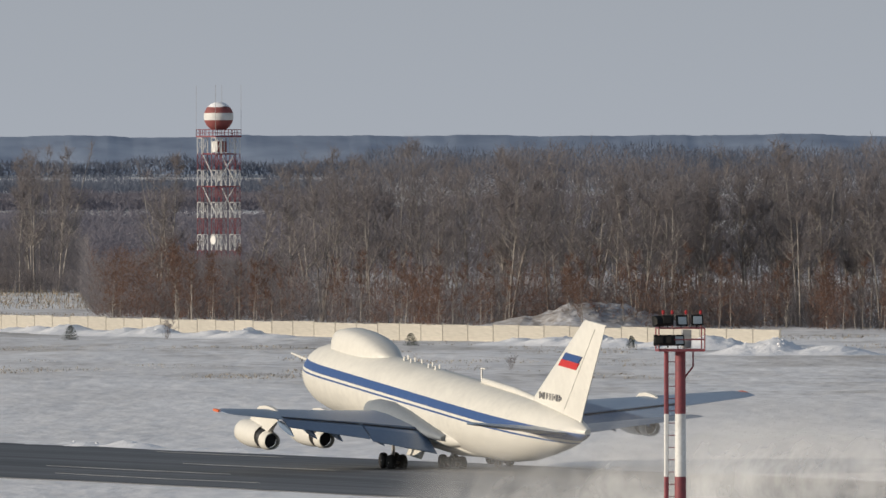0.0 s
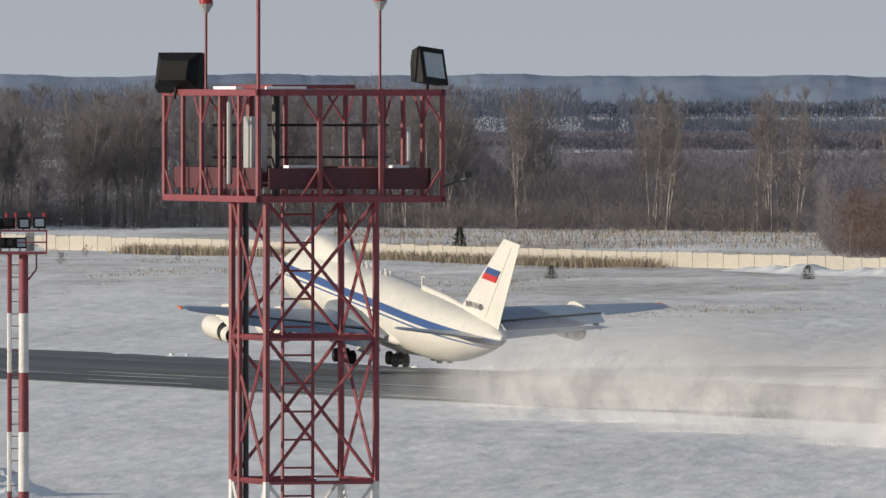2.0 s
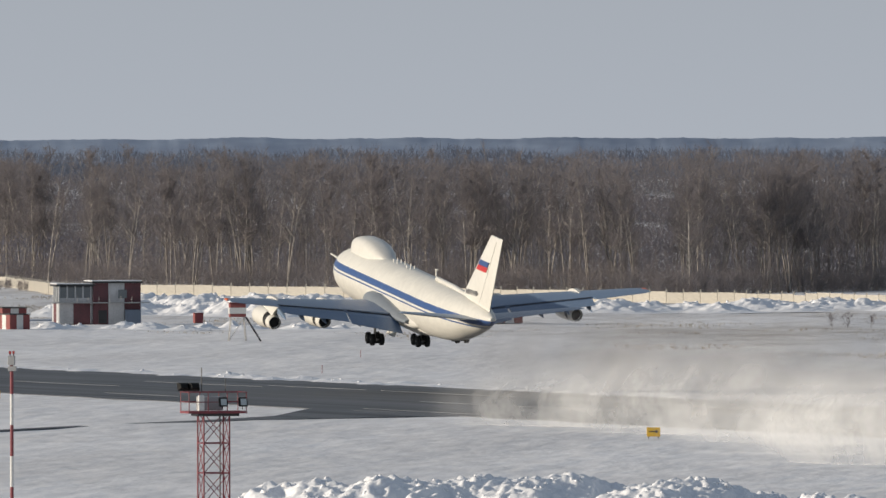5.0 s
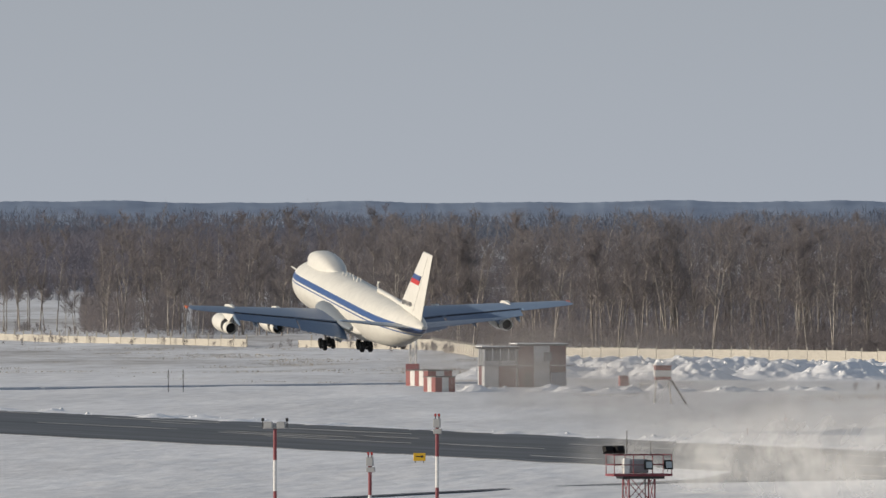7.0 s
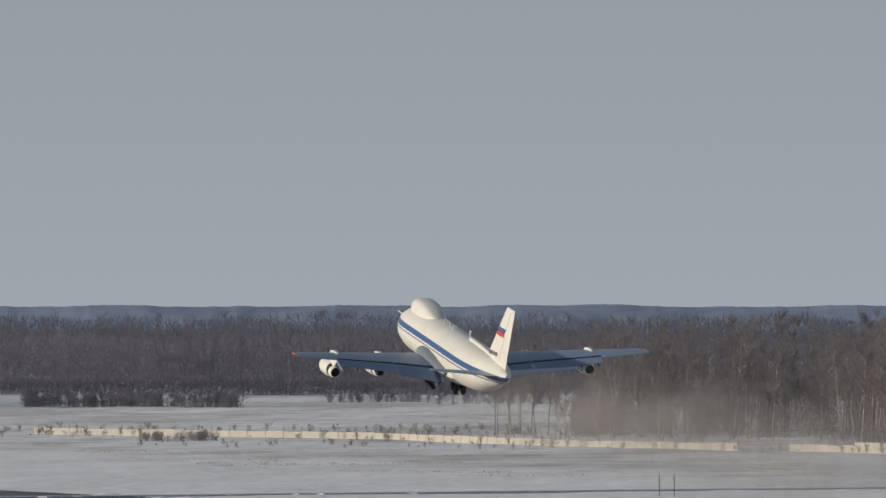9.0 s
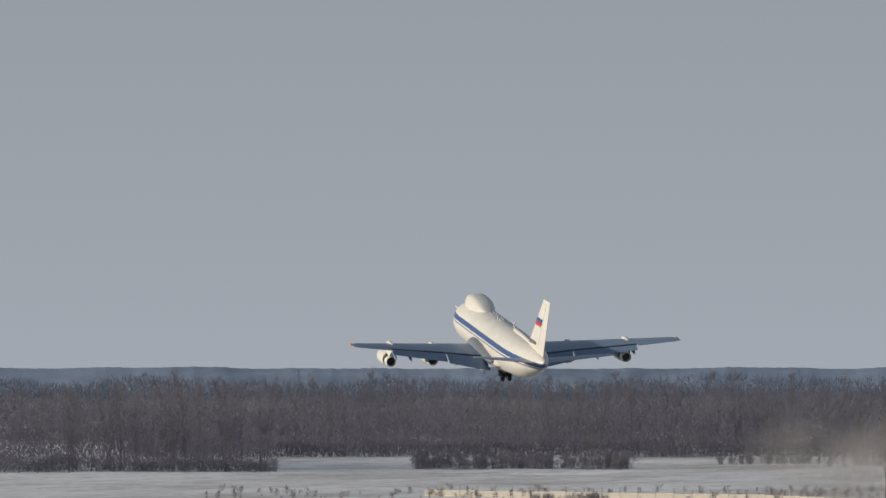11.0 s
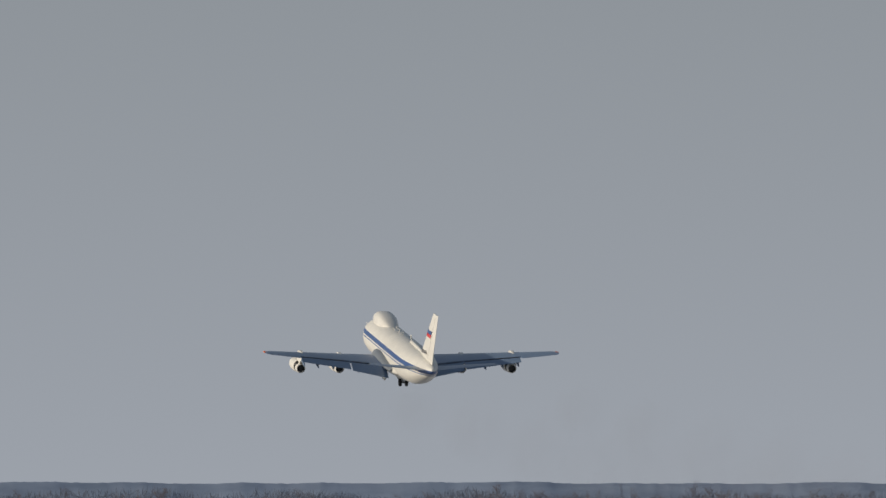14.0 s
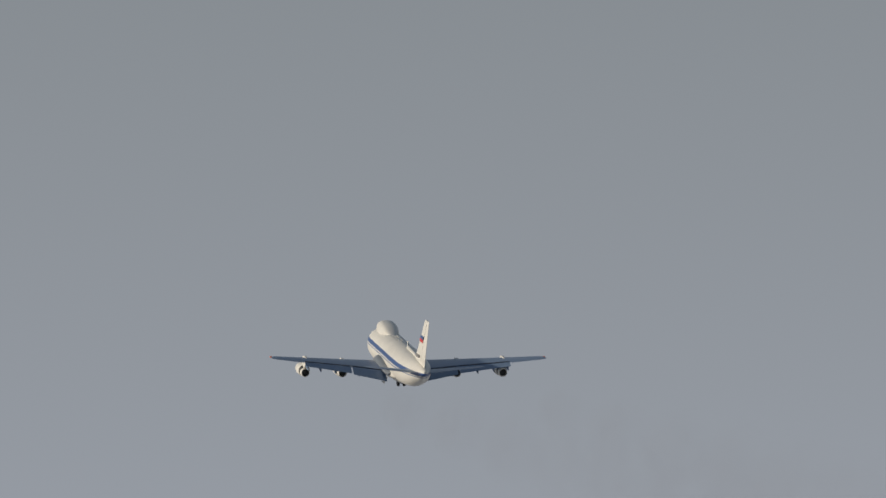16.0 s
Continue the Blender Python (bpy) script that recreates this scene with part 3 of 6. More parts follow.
# ---------------------------------------------------------------- near lattice tower
def light_tower():
    base = Vector((-15.48, 248.52, 0))
    turn = 21.0
    t = empty("light_tower", Matrix.Translation(base) @ pose(0, 0, 0, 0, 0, turn), "red and white steel lattice lighting tower with a railed platform", "tower")
    a = 1.95
    mid = new("column")
    mid.parent = t
    mid.matrix_basis = Matrix.Translation((a / 2 + 0.0, a / 2 + 0.0, 0))
    zs = [0.0] + [20.26 - 2.44 * k for k in range(8, -1, -1)] + [22.70, 25.02]
    n = len(zs) - 1
    mats = [REDPAINT if (n - 1 - k) < 2 or ((n - 1 - k) // 2) % 2 == 0 else WHITEPAINT for k in range(n)]
    lattice(mid, a, zs, mats, 0.062, 0.032)
    for k in range(2):
        rod(mid, "conduit", (-a / 2 - 0.02 + 0.11 * k, -a / 2 + 1.45, 0), (-a / 2 - 0.02 + 0.11 * k, -a / 2 + 1.45, 25.0), 0.05, DARK if k else REDPAINT)
    bm = bmesh.new()
    for x in (-0.27, 0.27):
        tube(bm, (x, 0.35, 0), (x, 0.35, 25.2), 0.03, n=5)
    for k in range(52):
        tube(bm, (-0.27, 0.35, 0.3 + 0.48 * k), (0.27, 0.35, 0.3 + 0.48 * k), 0.018, n=4)
    part("ladder", bm, REDPAINT, mid)
    block(mid, "snow_patch", (0.1, -a / 2, 20.30), (0.4, 0.12, 0.05), SNOW)
    # railed platform, 3.3 by 5.1 m, its near corner just proud of the column
    p = new("platform")
    p.parent = t
    p.matrix_basis = Matrix.Translation((-0.16, -0.05, 0))
    L, W, z0, z1 = 3.28, 5.4, 25.05, 26.86
    for z in (z0, z1):
        for q0, q1 in (((0, 0), (L, 0)), ((L, 0), (L, W)), ((L, W), (0, W)), ((0, W), (0, 0))):
            c = Vector(((q0[0] + q1[0]) / 2, (q0[1] + q1[1]) / 2, z))
            size = (abs(q1[0] - q0[0]) + 0.09, abs(q1[1] - q0[1]) + 0.09, 0.11)
            block(p, "rail", c, size, REDPAINT)
    block(p, "deck", (L / 2, W / 2, 25.28), (L - 0.5, W - 0.3, 0.06), REDPAINT)
    for q0, q1 in (((0.25, 0.12), (L - 0.2, 0.12)), ((0.12, 0.25), (0.12, W - 0.2)), ((L - 0.2, 0.12), (L - 0.2, W - 0.2)), ((0.12, W - 0.2), (L - 0.2, W - 0.2))):
        c = Vector(((q0[0] + q1[0]) / 2, (q0[1] + q1[1]) / 2, 25.40))
        block(p, "channel", c, (abs(q1[0] - q0[0]) + 0.05, abs(q1[1] - q0[1]) + 0.05, 0.36), SHADED_RED)
    for k in range(4):
        x = L * k / 3
        for y in (0, W):
            rod(p, "post", (x, y, z0), (x, y, z1), 0.05, REDPAINT)
    for k in range(1, 5):
        y = W * k / 5
        for x in (0, L):
            rod(p, "post", (x, y, z0), (x, y, z1), 0.045, REDPAINT)
    for k in range(3):
        for y in (0, W):
            x = L * (k + (0 if k % 2 else 1)) / 3
            s = L / 3 * (0.32 if k % 2 else -0.32)
            rod(p, "knee_brace", (x, y, z1 - 0.55), (x + s, y, z1), 0.022, REDPAINT, 4)
            rod(p, "knee_brace", (x, y, z0 + 0.55), (x + s, y, z0), 0.022, REDPAINT, 4)
    for k in range(5):
        for x in (0, L):
            y = W * (k + (0 if k % 2 else 1)) / 5
            s = W / 5 * (0.45 if k % 2 else -0.45)
            rod(p, "knee_brace", (x, y, z1 - 0.55), (x, y + s, z1), 0.022, REDPAINT, 4)
            rod(p, "knee_brace", (x, y, z0 + 0.5), (x, y + s, z0), 0.022, REDPAINT, 4)
    for z in (25.75, 26.3):
        rod(p, "guard_wire", (0.1, W * 0.55, z), (L, W * 0.55, z), 0.022, DARK, 4)
    rod(p, "inner_post", (1.25, W * 0.55, z0), (1.25, W * 0.55, z1), 0.075, DARK, 6)
    rod(p, "inner_post", (0.7, W * 0.5, z0), (0.7, W * 0.5, z1), 0.075, REDPAINT, 6)
    block(p, "top_plate", (1.3, 2.2, z1 + 0.1), (1.5, 2.4, 0.07), REDPAINT)
    block(p, "snow_patch", (0.05, 1.9, z1 + 0.08), (0.12, 1.3, 0.05), SNOW)
    block(p, "snow_patch", (0.5, 0.05, z1 + 0.08), (0.7, 0.12, 0.05), SNOW)
    block(p, "snow_patch", (0.9, 0.5, 25.60), (0.5, 0.3, 0.05), SNOW)
    block(p, "snow_patch", (2.6, 0.3, 25.60), (0.3, 0.2, 0.05), SNOW)
    block(p, "cabinet", (0.32, 1.2, 25.98), (0.3, 0.42, 0.95), GREYBOX, "grey electrical cabinet")
    rod(p, "duct", (0.06, 1.85, 25.3), (0.06, 1.85, 26.7), 0.045, GREYBOX, 8)
    rod(p, "duct", (L - 0.5, 0.3, 25.7), (L - 0.5, 0.3, 26.28), 0.04, GREYBOX, 8)
    block(p, "junction_box", (0.15, 3.8, 25.95), (0.06, 0.2, 0.5), DARK)
    rod(p, "arm", (L, 0.0, 25.25), (L + 0.32, -0.35, 25.42), 0.03, DARK, 5)
    block(p, "camera_box", (L + 0.33, -0.36, 25.47), (0.14, 0.1, 0.1), DARK)
    # masts and beacons
    rod(p, "lightning_rod", (0, 0, z1), (0, 0, 29.05), 0.036, REDPAINT)
    for x, y, top in ((0.0, 3.0, 28.38), (2.18, 0.05, 28.42)):
        rod(p, "beacon_mast", (x, y, z1), (x, y, top), 0.026, REDPAINT)
        bm = bmesh.new()
        loft(bm, [[Vector((x + r * math.cos(q), y + r * math.sin(q), top + z)) for q in np.linspace(0, math.tau, 13)[:-1]] for z, r in ((0, 0.12), (0.1, 0.12), (0.25, 0.1), (0.32, 0.03))])
        part("beacon", bm, BEACON, p, "red glass obstruction beacon", True)
        bm = bmesh.new()
        tube(bm, (x, y, top - 0.16), (x, y, top), 0.04, 0.14, 10)
        part("beacon_base", bm, GREYBOX, p)
    floodlight(p, Matrix.Translation((0.12, 4.75, 27.19)) @ pose(0, 0, 0, 12, 0, 160 - turn), 0.86, 0.70)
    floodlight(p, Matrix.Translation((3.14, 0.05, 27.32)) @ pose(0, 0, 0, -16, 6, 50 - turn), 0.62, 0.64)


light_tower()


def small_tower():
    t = empty("light_tower", Matrix.Translation((-117.06, 892.35, 0)) @ pose(0, 0, 0, 0, 0, 21), "red steel lattice tower with lamps on a small platform", "tower")
    a = 1.62
    zs = [10.75 - 1.83 * k for k in range(5, -1, -1)]
    zs = [0.0] + zs
    lattice(t, a, zs, [REDPAINT] * (len(zs) - 1), 0.05, 0.026)
    block(t, "deck", (0, 0, 10.82), (3.7, 2.3, 0.14), REDPAINT)
    block(t, "lower_deck", (0.1, 0, 10.66), (2.6, 1.9, 0.16), DARK)
    for x in (-1.8, -0.6, 0.6, 1.8):
        for y in (-1.1, 1.1):
            rod(t, "post", (x, y, 10.8), (x, y, 12.05), 0.03, REDPAINT, 5)
    for z in (11.45, 12.05):
        for y in (-1.1, 1.1):
            rod(t, "rail", (-1.85, y, z), (1.85, y, z), 0.028, REDPAINT, 5)
        for x in (-1.8, 1.8):
            rod(t, "rail", (x, -1.1, z), (x, 1.1, z), 0.028, REDPAINT, 5)
    block(t, "cabinet", (-0.2, 0.2, 11.35), (1.5, 0.8, 0.85), GREYBOX, "grey equipment housing")
    block(t, "cabinet", (-1.0, -0.9, 11.38), (0.35, 0.3, 0.95), WHITEPAINT)
    for x in (0.35, 1.6):
        floodlight(t, Matrix.Translation((x, -1.2, 11.45)) @ pose(0, 0, 0, -8, 0, 14), 0.55, 0.58)
    for x in (-1.9, -1.2):
        floodlight(t, Matrix.Translation((x, 0.2, 12.35)) @ pose(0, 0, 0, 20, 0, 185), 0.7, 0.5)
    rod(t, "lightning_rod", (-0.75, 0, 12.0), (-0.75, 0, 13.55), 0.03, DARK, 5)
    rod(t, "beacon_mast", (0.75, 0, 12.0), (0.75, 0, 12.9), 0.02, DARK, 5)
    rod(t, "conduit", (0.5, 0.4, 0), (0.5, 0.4, 10.7), 0.04, DARK, 5)


small_tower()


def striped_mast(x, y, deck, period, radius, first_red, label, lamps=True, wide=1.0):
    """Striped tubular mast with a ladder and a railed lamp head."""
    t = empty("lamp_mast", Matrix.Translation((x, y, 0)) @ pose(0, 0, 0, 0, 0, 4), label, "mast", "striped lamp masts")
    z, k = deck, 0
    while z > 0:
        z0 = max(0.0, z - period * (first_red if k == 0 else 1))
        mat = WHITEPAINT if k % 2 else REDPAINT
        g = 1 + 0.5 * (deck - z0) / deck
        bm = bmesh.new()
        tube(bm, (0, 0, z0), (0, 0, z), radius * g, radius * (1 + 0.5 * (deck - z) / deck), 14, False)
        part("pole_section", bm, mat, t, "", True)
        rod(t, "ladder_rail", (-0.46 * wide, 0, z0), (-0.46 * wide, 0, z), 0.075 * wide, mat, 6)
        z, k = z0, k + 1
    bm = bmesh.new()
    tube(bm, (-0.46 * wide, -0.02, 0), (-0.1, -0.02, 0), 0.014, n=4)
    rung = mesh_of("rung", bm, REDPAINT)
    for j in range(int(deck / 0.4)):
        ob = new("rung", rung)
        ob.parent = t
        ob.matrix_basis = Matrix.Translation((0, 0, 0.3 + 0.4 * j))
    if not lamps:
        return t
    w, d = 1.5, 1.2
    block(t, "deck", (0, 0, deck + 0.03), (w, d, 0.08), REDPAINT)
    for px in (-w / 2, w / 2):
        for py in (-d / 2, d / 2):
            rod(t, "post", (px, py, deck), (px, py, deck + 0.75), 0.025, REDPAINT, 5)
    for zz in (deck + 0.38, deck + 0.75):
        for py in (-d / 2, d / 2):
            rod(t, "rail", (-w / 2, py, zz), (w / 2, py, zz), 0.022, REDPAINT, 5)
        for px in (-w / 2, w / 2):
            rod(t, "rail", (px, -d / 2, zz), (px, d / 2, zz), 0.022, REDPAINT, 5)
    for px, pz, tn in ((-0.78, 0.98, 200), (-0.46, 1.0, 175), (0.02, 1.0, 20), (0.52, 1.02, 12), (-0.72, 0.36, 170), (-0.42, 0.36, 165), (-0.08, 0.36, 25)):
        floodlight(t, Matrix.Translation((px, -0.5, deck + pz)) @ pose(0, 0, 0, 8 if tn > 90 else -8, 0, tn), 0.40, 0.36)
    block(t, "gear_box", (0.2, 0, deck + 0.4), (0.3, 0.4, 0.6), GREYBOX)
    rod(t, "bracket_pipe", (0.42, 0, deck), (0.42, 0, deck - 0.5), 0.03, REDPAINT, 5)
    rod(t, "bracket_pipe", (0.42, 0, deck - 0.5), (0.15, 0, deck - 0.85), 0.03, REDPAINT, 5)
    for px in (-0.55, -0.25, 0.2, 0.68):
        bm = bmesh.new()
        loft(bm, [[Vector((px + r * math.cos(q), 0.1 + r * math.sin(q), deck + zz)) for q in np.linspace(0, math.tau, 9)[:-1]] for zz, r in ((1.2, 0.03), (1.23, 0.055), (1.31, 0.05), (1.34, 0.02))])
        part("beacon", bm, BEACON, t, "red beacon")
        rod(t, "beacon_mast", (px, 0.1, deck + 0.75), (px, 0.1, deck + 1.22), 0.018, REDPAINT, 4)
    return t


striped_mast(7.75, 479.9, 20.25, 2.05, 0.17, 1.0, "red and white striped lamp mast with ladder")
striped_mast(-37.75, 478.5, 21.46, 1.94, 0.15, 1.0, "red and white striped lamp mast with ladder")


def approach_mast(x, y, top, style):
    t = empty("approach_light", Matrix.Translation((x, y, 0)), "slim striped mast with grey lamp boxes on top", "mast", "approach lights")
    z, k = top - 0.6, 0
    while z > 0:
        z0 = max(0.0, z - 1.9)
        rod(t, "pole_section", (0, 0, z0), (0, 0, z), 0.11, WHITEPAINT if k % 2 else REDPAINT, 10)
        z, k = z0, k + 1
    if style == "bar":
        rod(t, "crossbar", (-0.75, 0, top - 0.55), (0.75, 0, top - 0.55), 0.05, GREYBOX, 6)
        for px in (-0.4, 0.4):
            block(t, "lamp_box", (px, -0.1, top - 0.35), (0.5, 0.4, 0.42), GREYBOX)
        for px in (-0.75, 0.75):
            rod(t, "lamp_stem", (px, 0, top - 0.55), (px, 0, top - 0.05), 0.035, DARK, 5)
            block(t, "lamp", (px, 0, top - 0.02), (0.16, 0.16, 0.2), DARK)
    else:
        block(t, "lamp_box", (0, -0.05, top - 0.45), (0.42, 0.4, 0.55), GREYBOX)
        block(t, "lamp_box", (0.05, -0.05, top - 0.95), (0.5, 0.35, 0.3), GREYBOX)
        for px in (-0.1, 0.12):
            rod(t, "lamp_stem", (px, 0, top - 0.2), (px, 0, top), 0.04, DARK, 5)
            block(t, "lamp", (px, 0, top + 0.05), (0.13, 0.13, 0.18), BEACON)


approach_mast(-158.4, 885.95, 12.5, "bar")
approach_mast(-139.12, 889.18, 14.25, "bar")
approach_mast(-133.37, 890.06, 12.1, "box")
approach_mast(-129.3, 890.66, 14.45, "box")


# ---------------------------------------------------------------- radar tower in the wood
def radar_tower():
    x, y = polar(0.874, 2480)
    t = empty("radar_tower", Matrix.Translation((x, y, -0.42)) @ pose(0, 0, 0, 0, 0, 38), "red and white lattice tower carrying a striped weather radome", "tower")
    a = 3.9
    zs = [0.0] + [28.6 - 2.72 * k for k in range(10, -1, -1)]
    for cx, cy in ((-a / 2, -a / 2), (a / 2, -a / 2), (a / 2, a / 2), (-a / 2, a / 2)):
        leg = new("leg_column")
        leg.parent = t
        leg.matrix_basis = Matrix.Translation((cx, cy, 0))
        for i, (z0, z1) in enumerate(zip(zs, zs[1:])):
            mat = WHITEPAINT if (len(zs) - 2 - i) % 2 == 0 else REDPAINT
            bm = bmesh.new()
            b = 0.62
            cs = [Vector((sx * b, sy * b, 0)) for sx, sy in ((-1, -1), (1, -1), (1, 1), (-1, 1))]
            for k in range(4):
                p, q = cs[k], cs[(k + 1) % 4]
                tube(bm, p + Vector((0, 0, z0)), p + Vector((0, 0, z1)), 0.075, n=4)
                tube(bm, p + Vector((0, 0, z0)), q + Vector((0, 0, z1)), 0.04, n=4)
                tube(bm, p + Vector((0, 0, z1)), q + Vector((0, 0, z1)), 0.055, n=4)
            part("bay", bm, mat, leg)
    for z in (25.9, 20.4):
        for p, q in (((-a / 2, -a / 2), (a / 2, -a / 2)), ((a / 2, -a / 2), (a / 2, a / 2)), ((-a / 2, -a / 2), (-a / 2, a / 2))):
            rod(t, "girder", (*p, z), (*q, z), 0.12, REDPAINT, 5)
            rod(t, "girder_brace", (*p, z - 5), (*q, z), 0.09, WHITEPAINT, 4)
    block(t, "cabin", (-0.6, -0.8, 27.1), (1.9, 1.9, 1.9), WHITEPAINT, "red and white striped equipment cabin")
    for dx in (-0.75, 0.1, 0.75):
        block(t, "cabin_stripe", (-0.6 + dx, -1.76, 27.1), (0.38, 0.06, 1.88), REDBOX)
    block(t, "deck", (0, 0, 28.85), (5.5, 5.5, 0.25), REDPAINT)
    for k in range(7):
        for s in (-1, 1):
            u = -2.7 + 5.4 * k / 6
            rod(t, "post", (u, s * 2.7, 28.9), (u, s * 2.7, 30.0), 0.06, REDPAINT, 4)
            rod(t, "post", (s * 2.7, u, 28.9), (s * 2.7, u, 30.0), 0.06, REDPAINT, 4)
    for z in (29.45, 30.0):
        for s in (-1, 1):
            rod(t, "rail", (-2.7, s * 2.7, z), (2.7, s * 2.7, z), 0.06, REDPAINT, 4)
            rod(t, "rail", (s * 2.7, -2.7, z), (s * 2.7, 2.7, z), 0.06, REDPAINT, 4)
    for sx, sy in ((-1, -1), (1, -1), (1, 1), (-1, 1)):
        rod(t, "whip_antenna", (sx * 2.7, sy * 2.7, 30), (sx * 2.7, sy * 2.7, 37.5), 0.035, GREYBOX, 4)
    dome = new("radome")
    dome.parent = t
    dome.matrix_basis = Matrix.Translation((0, 0, 32.2))
    R = 2.5
    bands = [(-64, -14, REDBOX, "red_band"), (-14, 14, WHITEPAINT, "white_band"), (14, 40, REDBOX, "red_band"), (40, 89, SNOW, "snow_cap")]
    for a0, a1, mat, nm in bands:
        bm = bmesh.new()
        loft(bm, [[Vector((R * math.cos(radians(e)) * math.cos(q), R * math.cos(radians(e)) * math.sin(q), R * math.sin(radians(e)) + (0.14 * math.sin(3 * q) if e == a0 and nm == "snow_cap" else 0))) for q in np.linspace(0, math.tau, 33)[:-1]] for e in np.linspace(a0, a1, 6)])
        part(nm, bm, mat, dome, "", True)
    bm = bmesh.new()
    loft(bm, [[Vector((-2.6 + d, -2.6, 11.4)) + Vector((0, r * math.cos(q), r * math.sin(q))) for q in np.linspace(0, math.tau, 17)[:-1]] for d, r in ((-0.6, 0.75), (-0.5, 0.8), (-0.25, 0.4), (0.0, 0.1))])
    part("dish", bm, WHITEPAINT, t, "white dish antenna", True)


radar_tower()


# ---------------------------------------------------------------- huts and boxes by the runway
def striped_box(m, L, W, H, stripes, label, roof=0.0):
    """A small equipment shelter with red and white sheets on each side."""
    t = empty("equipment_shelter", m, label, "shelter", "striped shelters")
    block(t, "body", (0, 0, H / 2), (L - 0.08, W - 0.08, H - 0.02), WHITEPAINT)
    for k in range(stripes):
        c = (k + 0.5) / stripes
        mat = REDBOX if k % 2 == 0 else WHITEPAINT
        for s in (-1, 1):
            block(t, "panel", (-L / 2 + L * c, s * W / 2, H / 2), (L / stripes - 0.02, 0.06, H - 0.1), mat)
    n2 = max(3, int(round(stripes * W / L)) | 1)
    for k in range(n2):
        c = (k + 0.5) / n2
        for s in (-1, 1):
            block(t, "panel", (s * L / 2, -W / 2 + W * c, H / 2), (0.06, W / n2 - 0.02, H - 0.1), REDBOX if k % 2 == 0 else WHITEPAINT)
    block(t, "roof", (0, 0, H + 0.06), (L + 0.3, W + 0.3, 0.14), DARK)
    if roof:
        block(t, "snow_cover", (0, 0, H + 0.12 + roof / 2), (L + 0.1, W + 0.1, roof), SNOW)
    return t


def corner_box(c, left, right, H, s1, label, roof=0.0):
    """Shelter from its near corner and the ends of its two visible sides."""
    c, l2, r2 = Vector(c), Vector(left), Vector(right)
    u = r2 - c
    L = u.length
    W = (l2 - c).length
    ang = math.degrees(math.atan2(u.y, u.x))
    m = Matrix.Translation((*c, 0)) @ pose(0, 0, 0, 0, 0, ang) @ Matrix.Translation((L / 2, W / 2, 0))
    return striped_box(m, L, W, H, s1, label, roof)


corner_box((-249.6, 2236), (-254.4, 2239.6), (-245.9, 2238.8), 4.15, 3, "red and white striped equipment shelter on the snow", 0.0)
corner_box((-326.3, 2238), (-331.2, 2241.6), (-323.0, 2241), 2.4, 3, "low red and white striped shelter", 0.0)
corner_box((-313.8, 2160), (-315.7, 2162.6), (-311.2, 2162.3), 2.3, 3, "low red and white striped shelter", 0.0)
rb = empty("steel_drum_box", Matrix.Translation((-297.0, 2246, 0)) @ pose(0, 0, 0, 0, 0, 20), "dark red steel equipment box", "box")
block(rb, "body", (0, 0, 0.75), (1.4, 1.2, 1.5), REDBOX)
block(rb, "lid", (0, 0, 1.54), (1.5, 1.3, 0.1), REDPAINT)
block(rb, "door", (0, -0.61, 0.75), (0.9, 0.03, 1.2), REDPAINT)


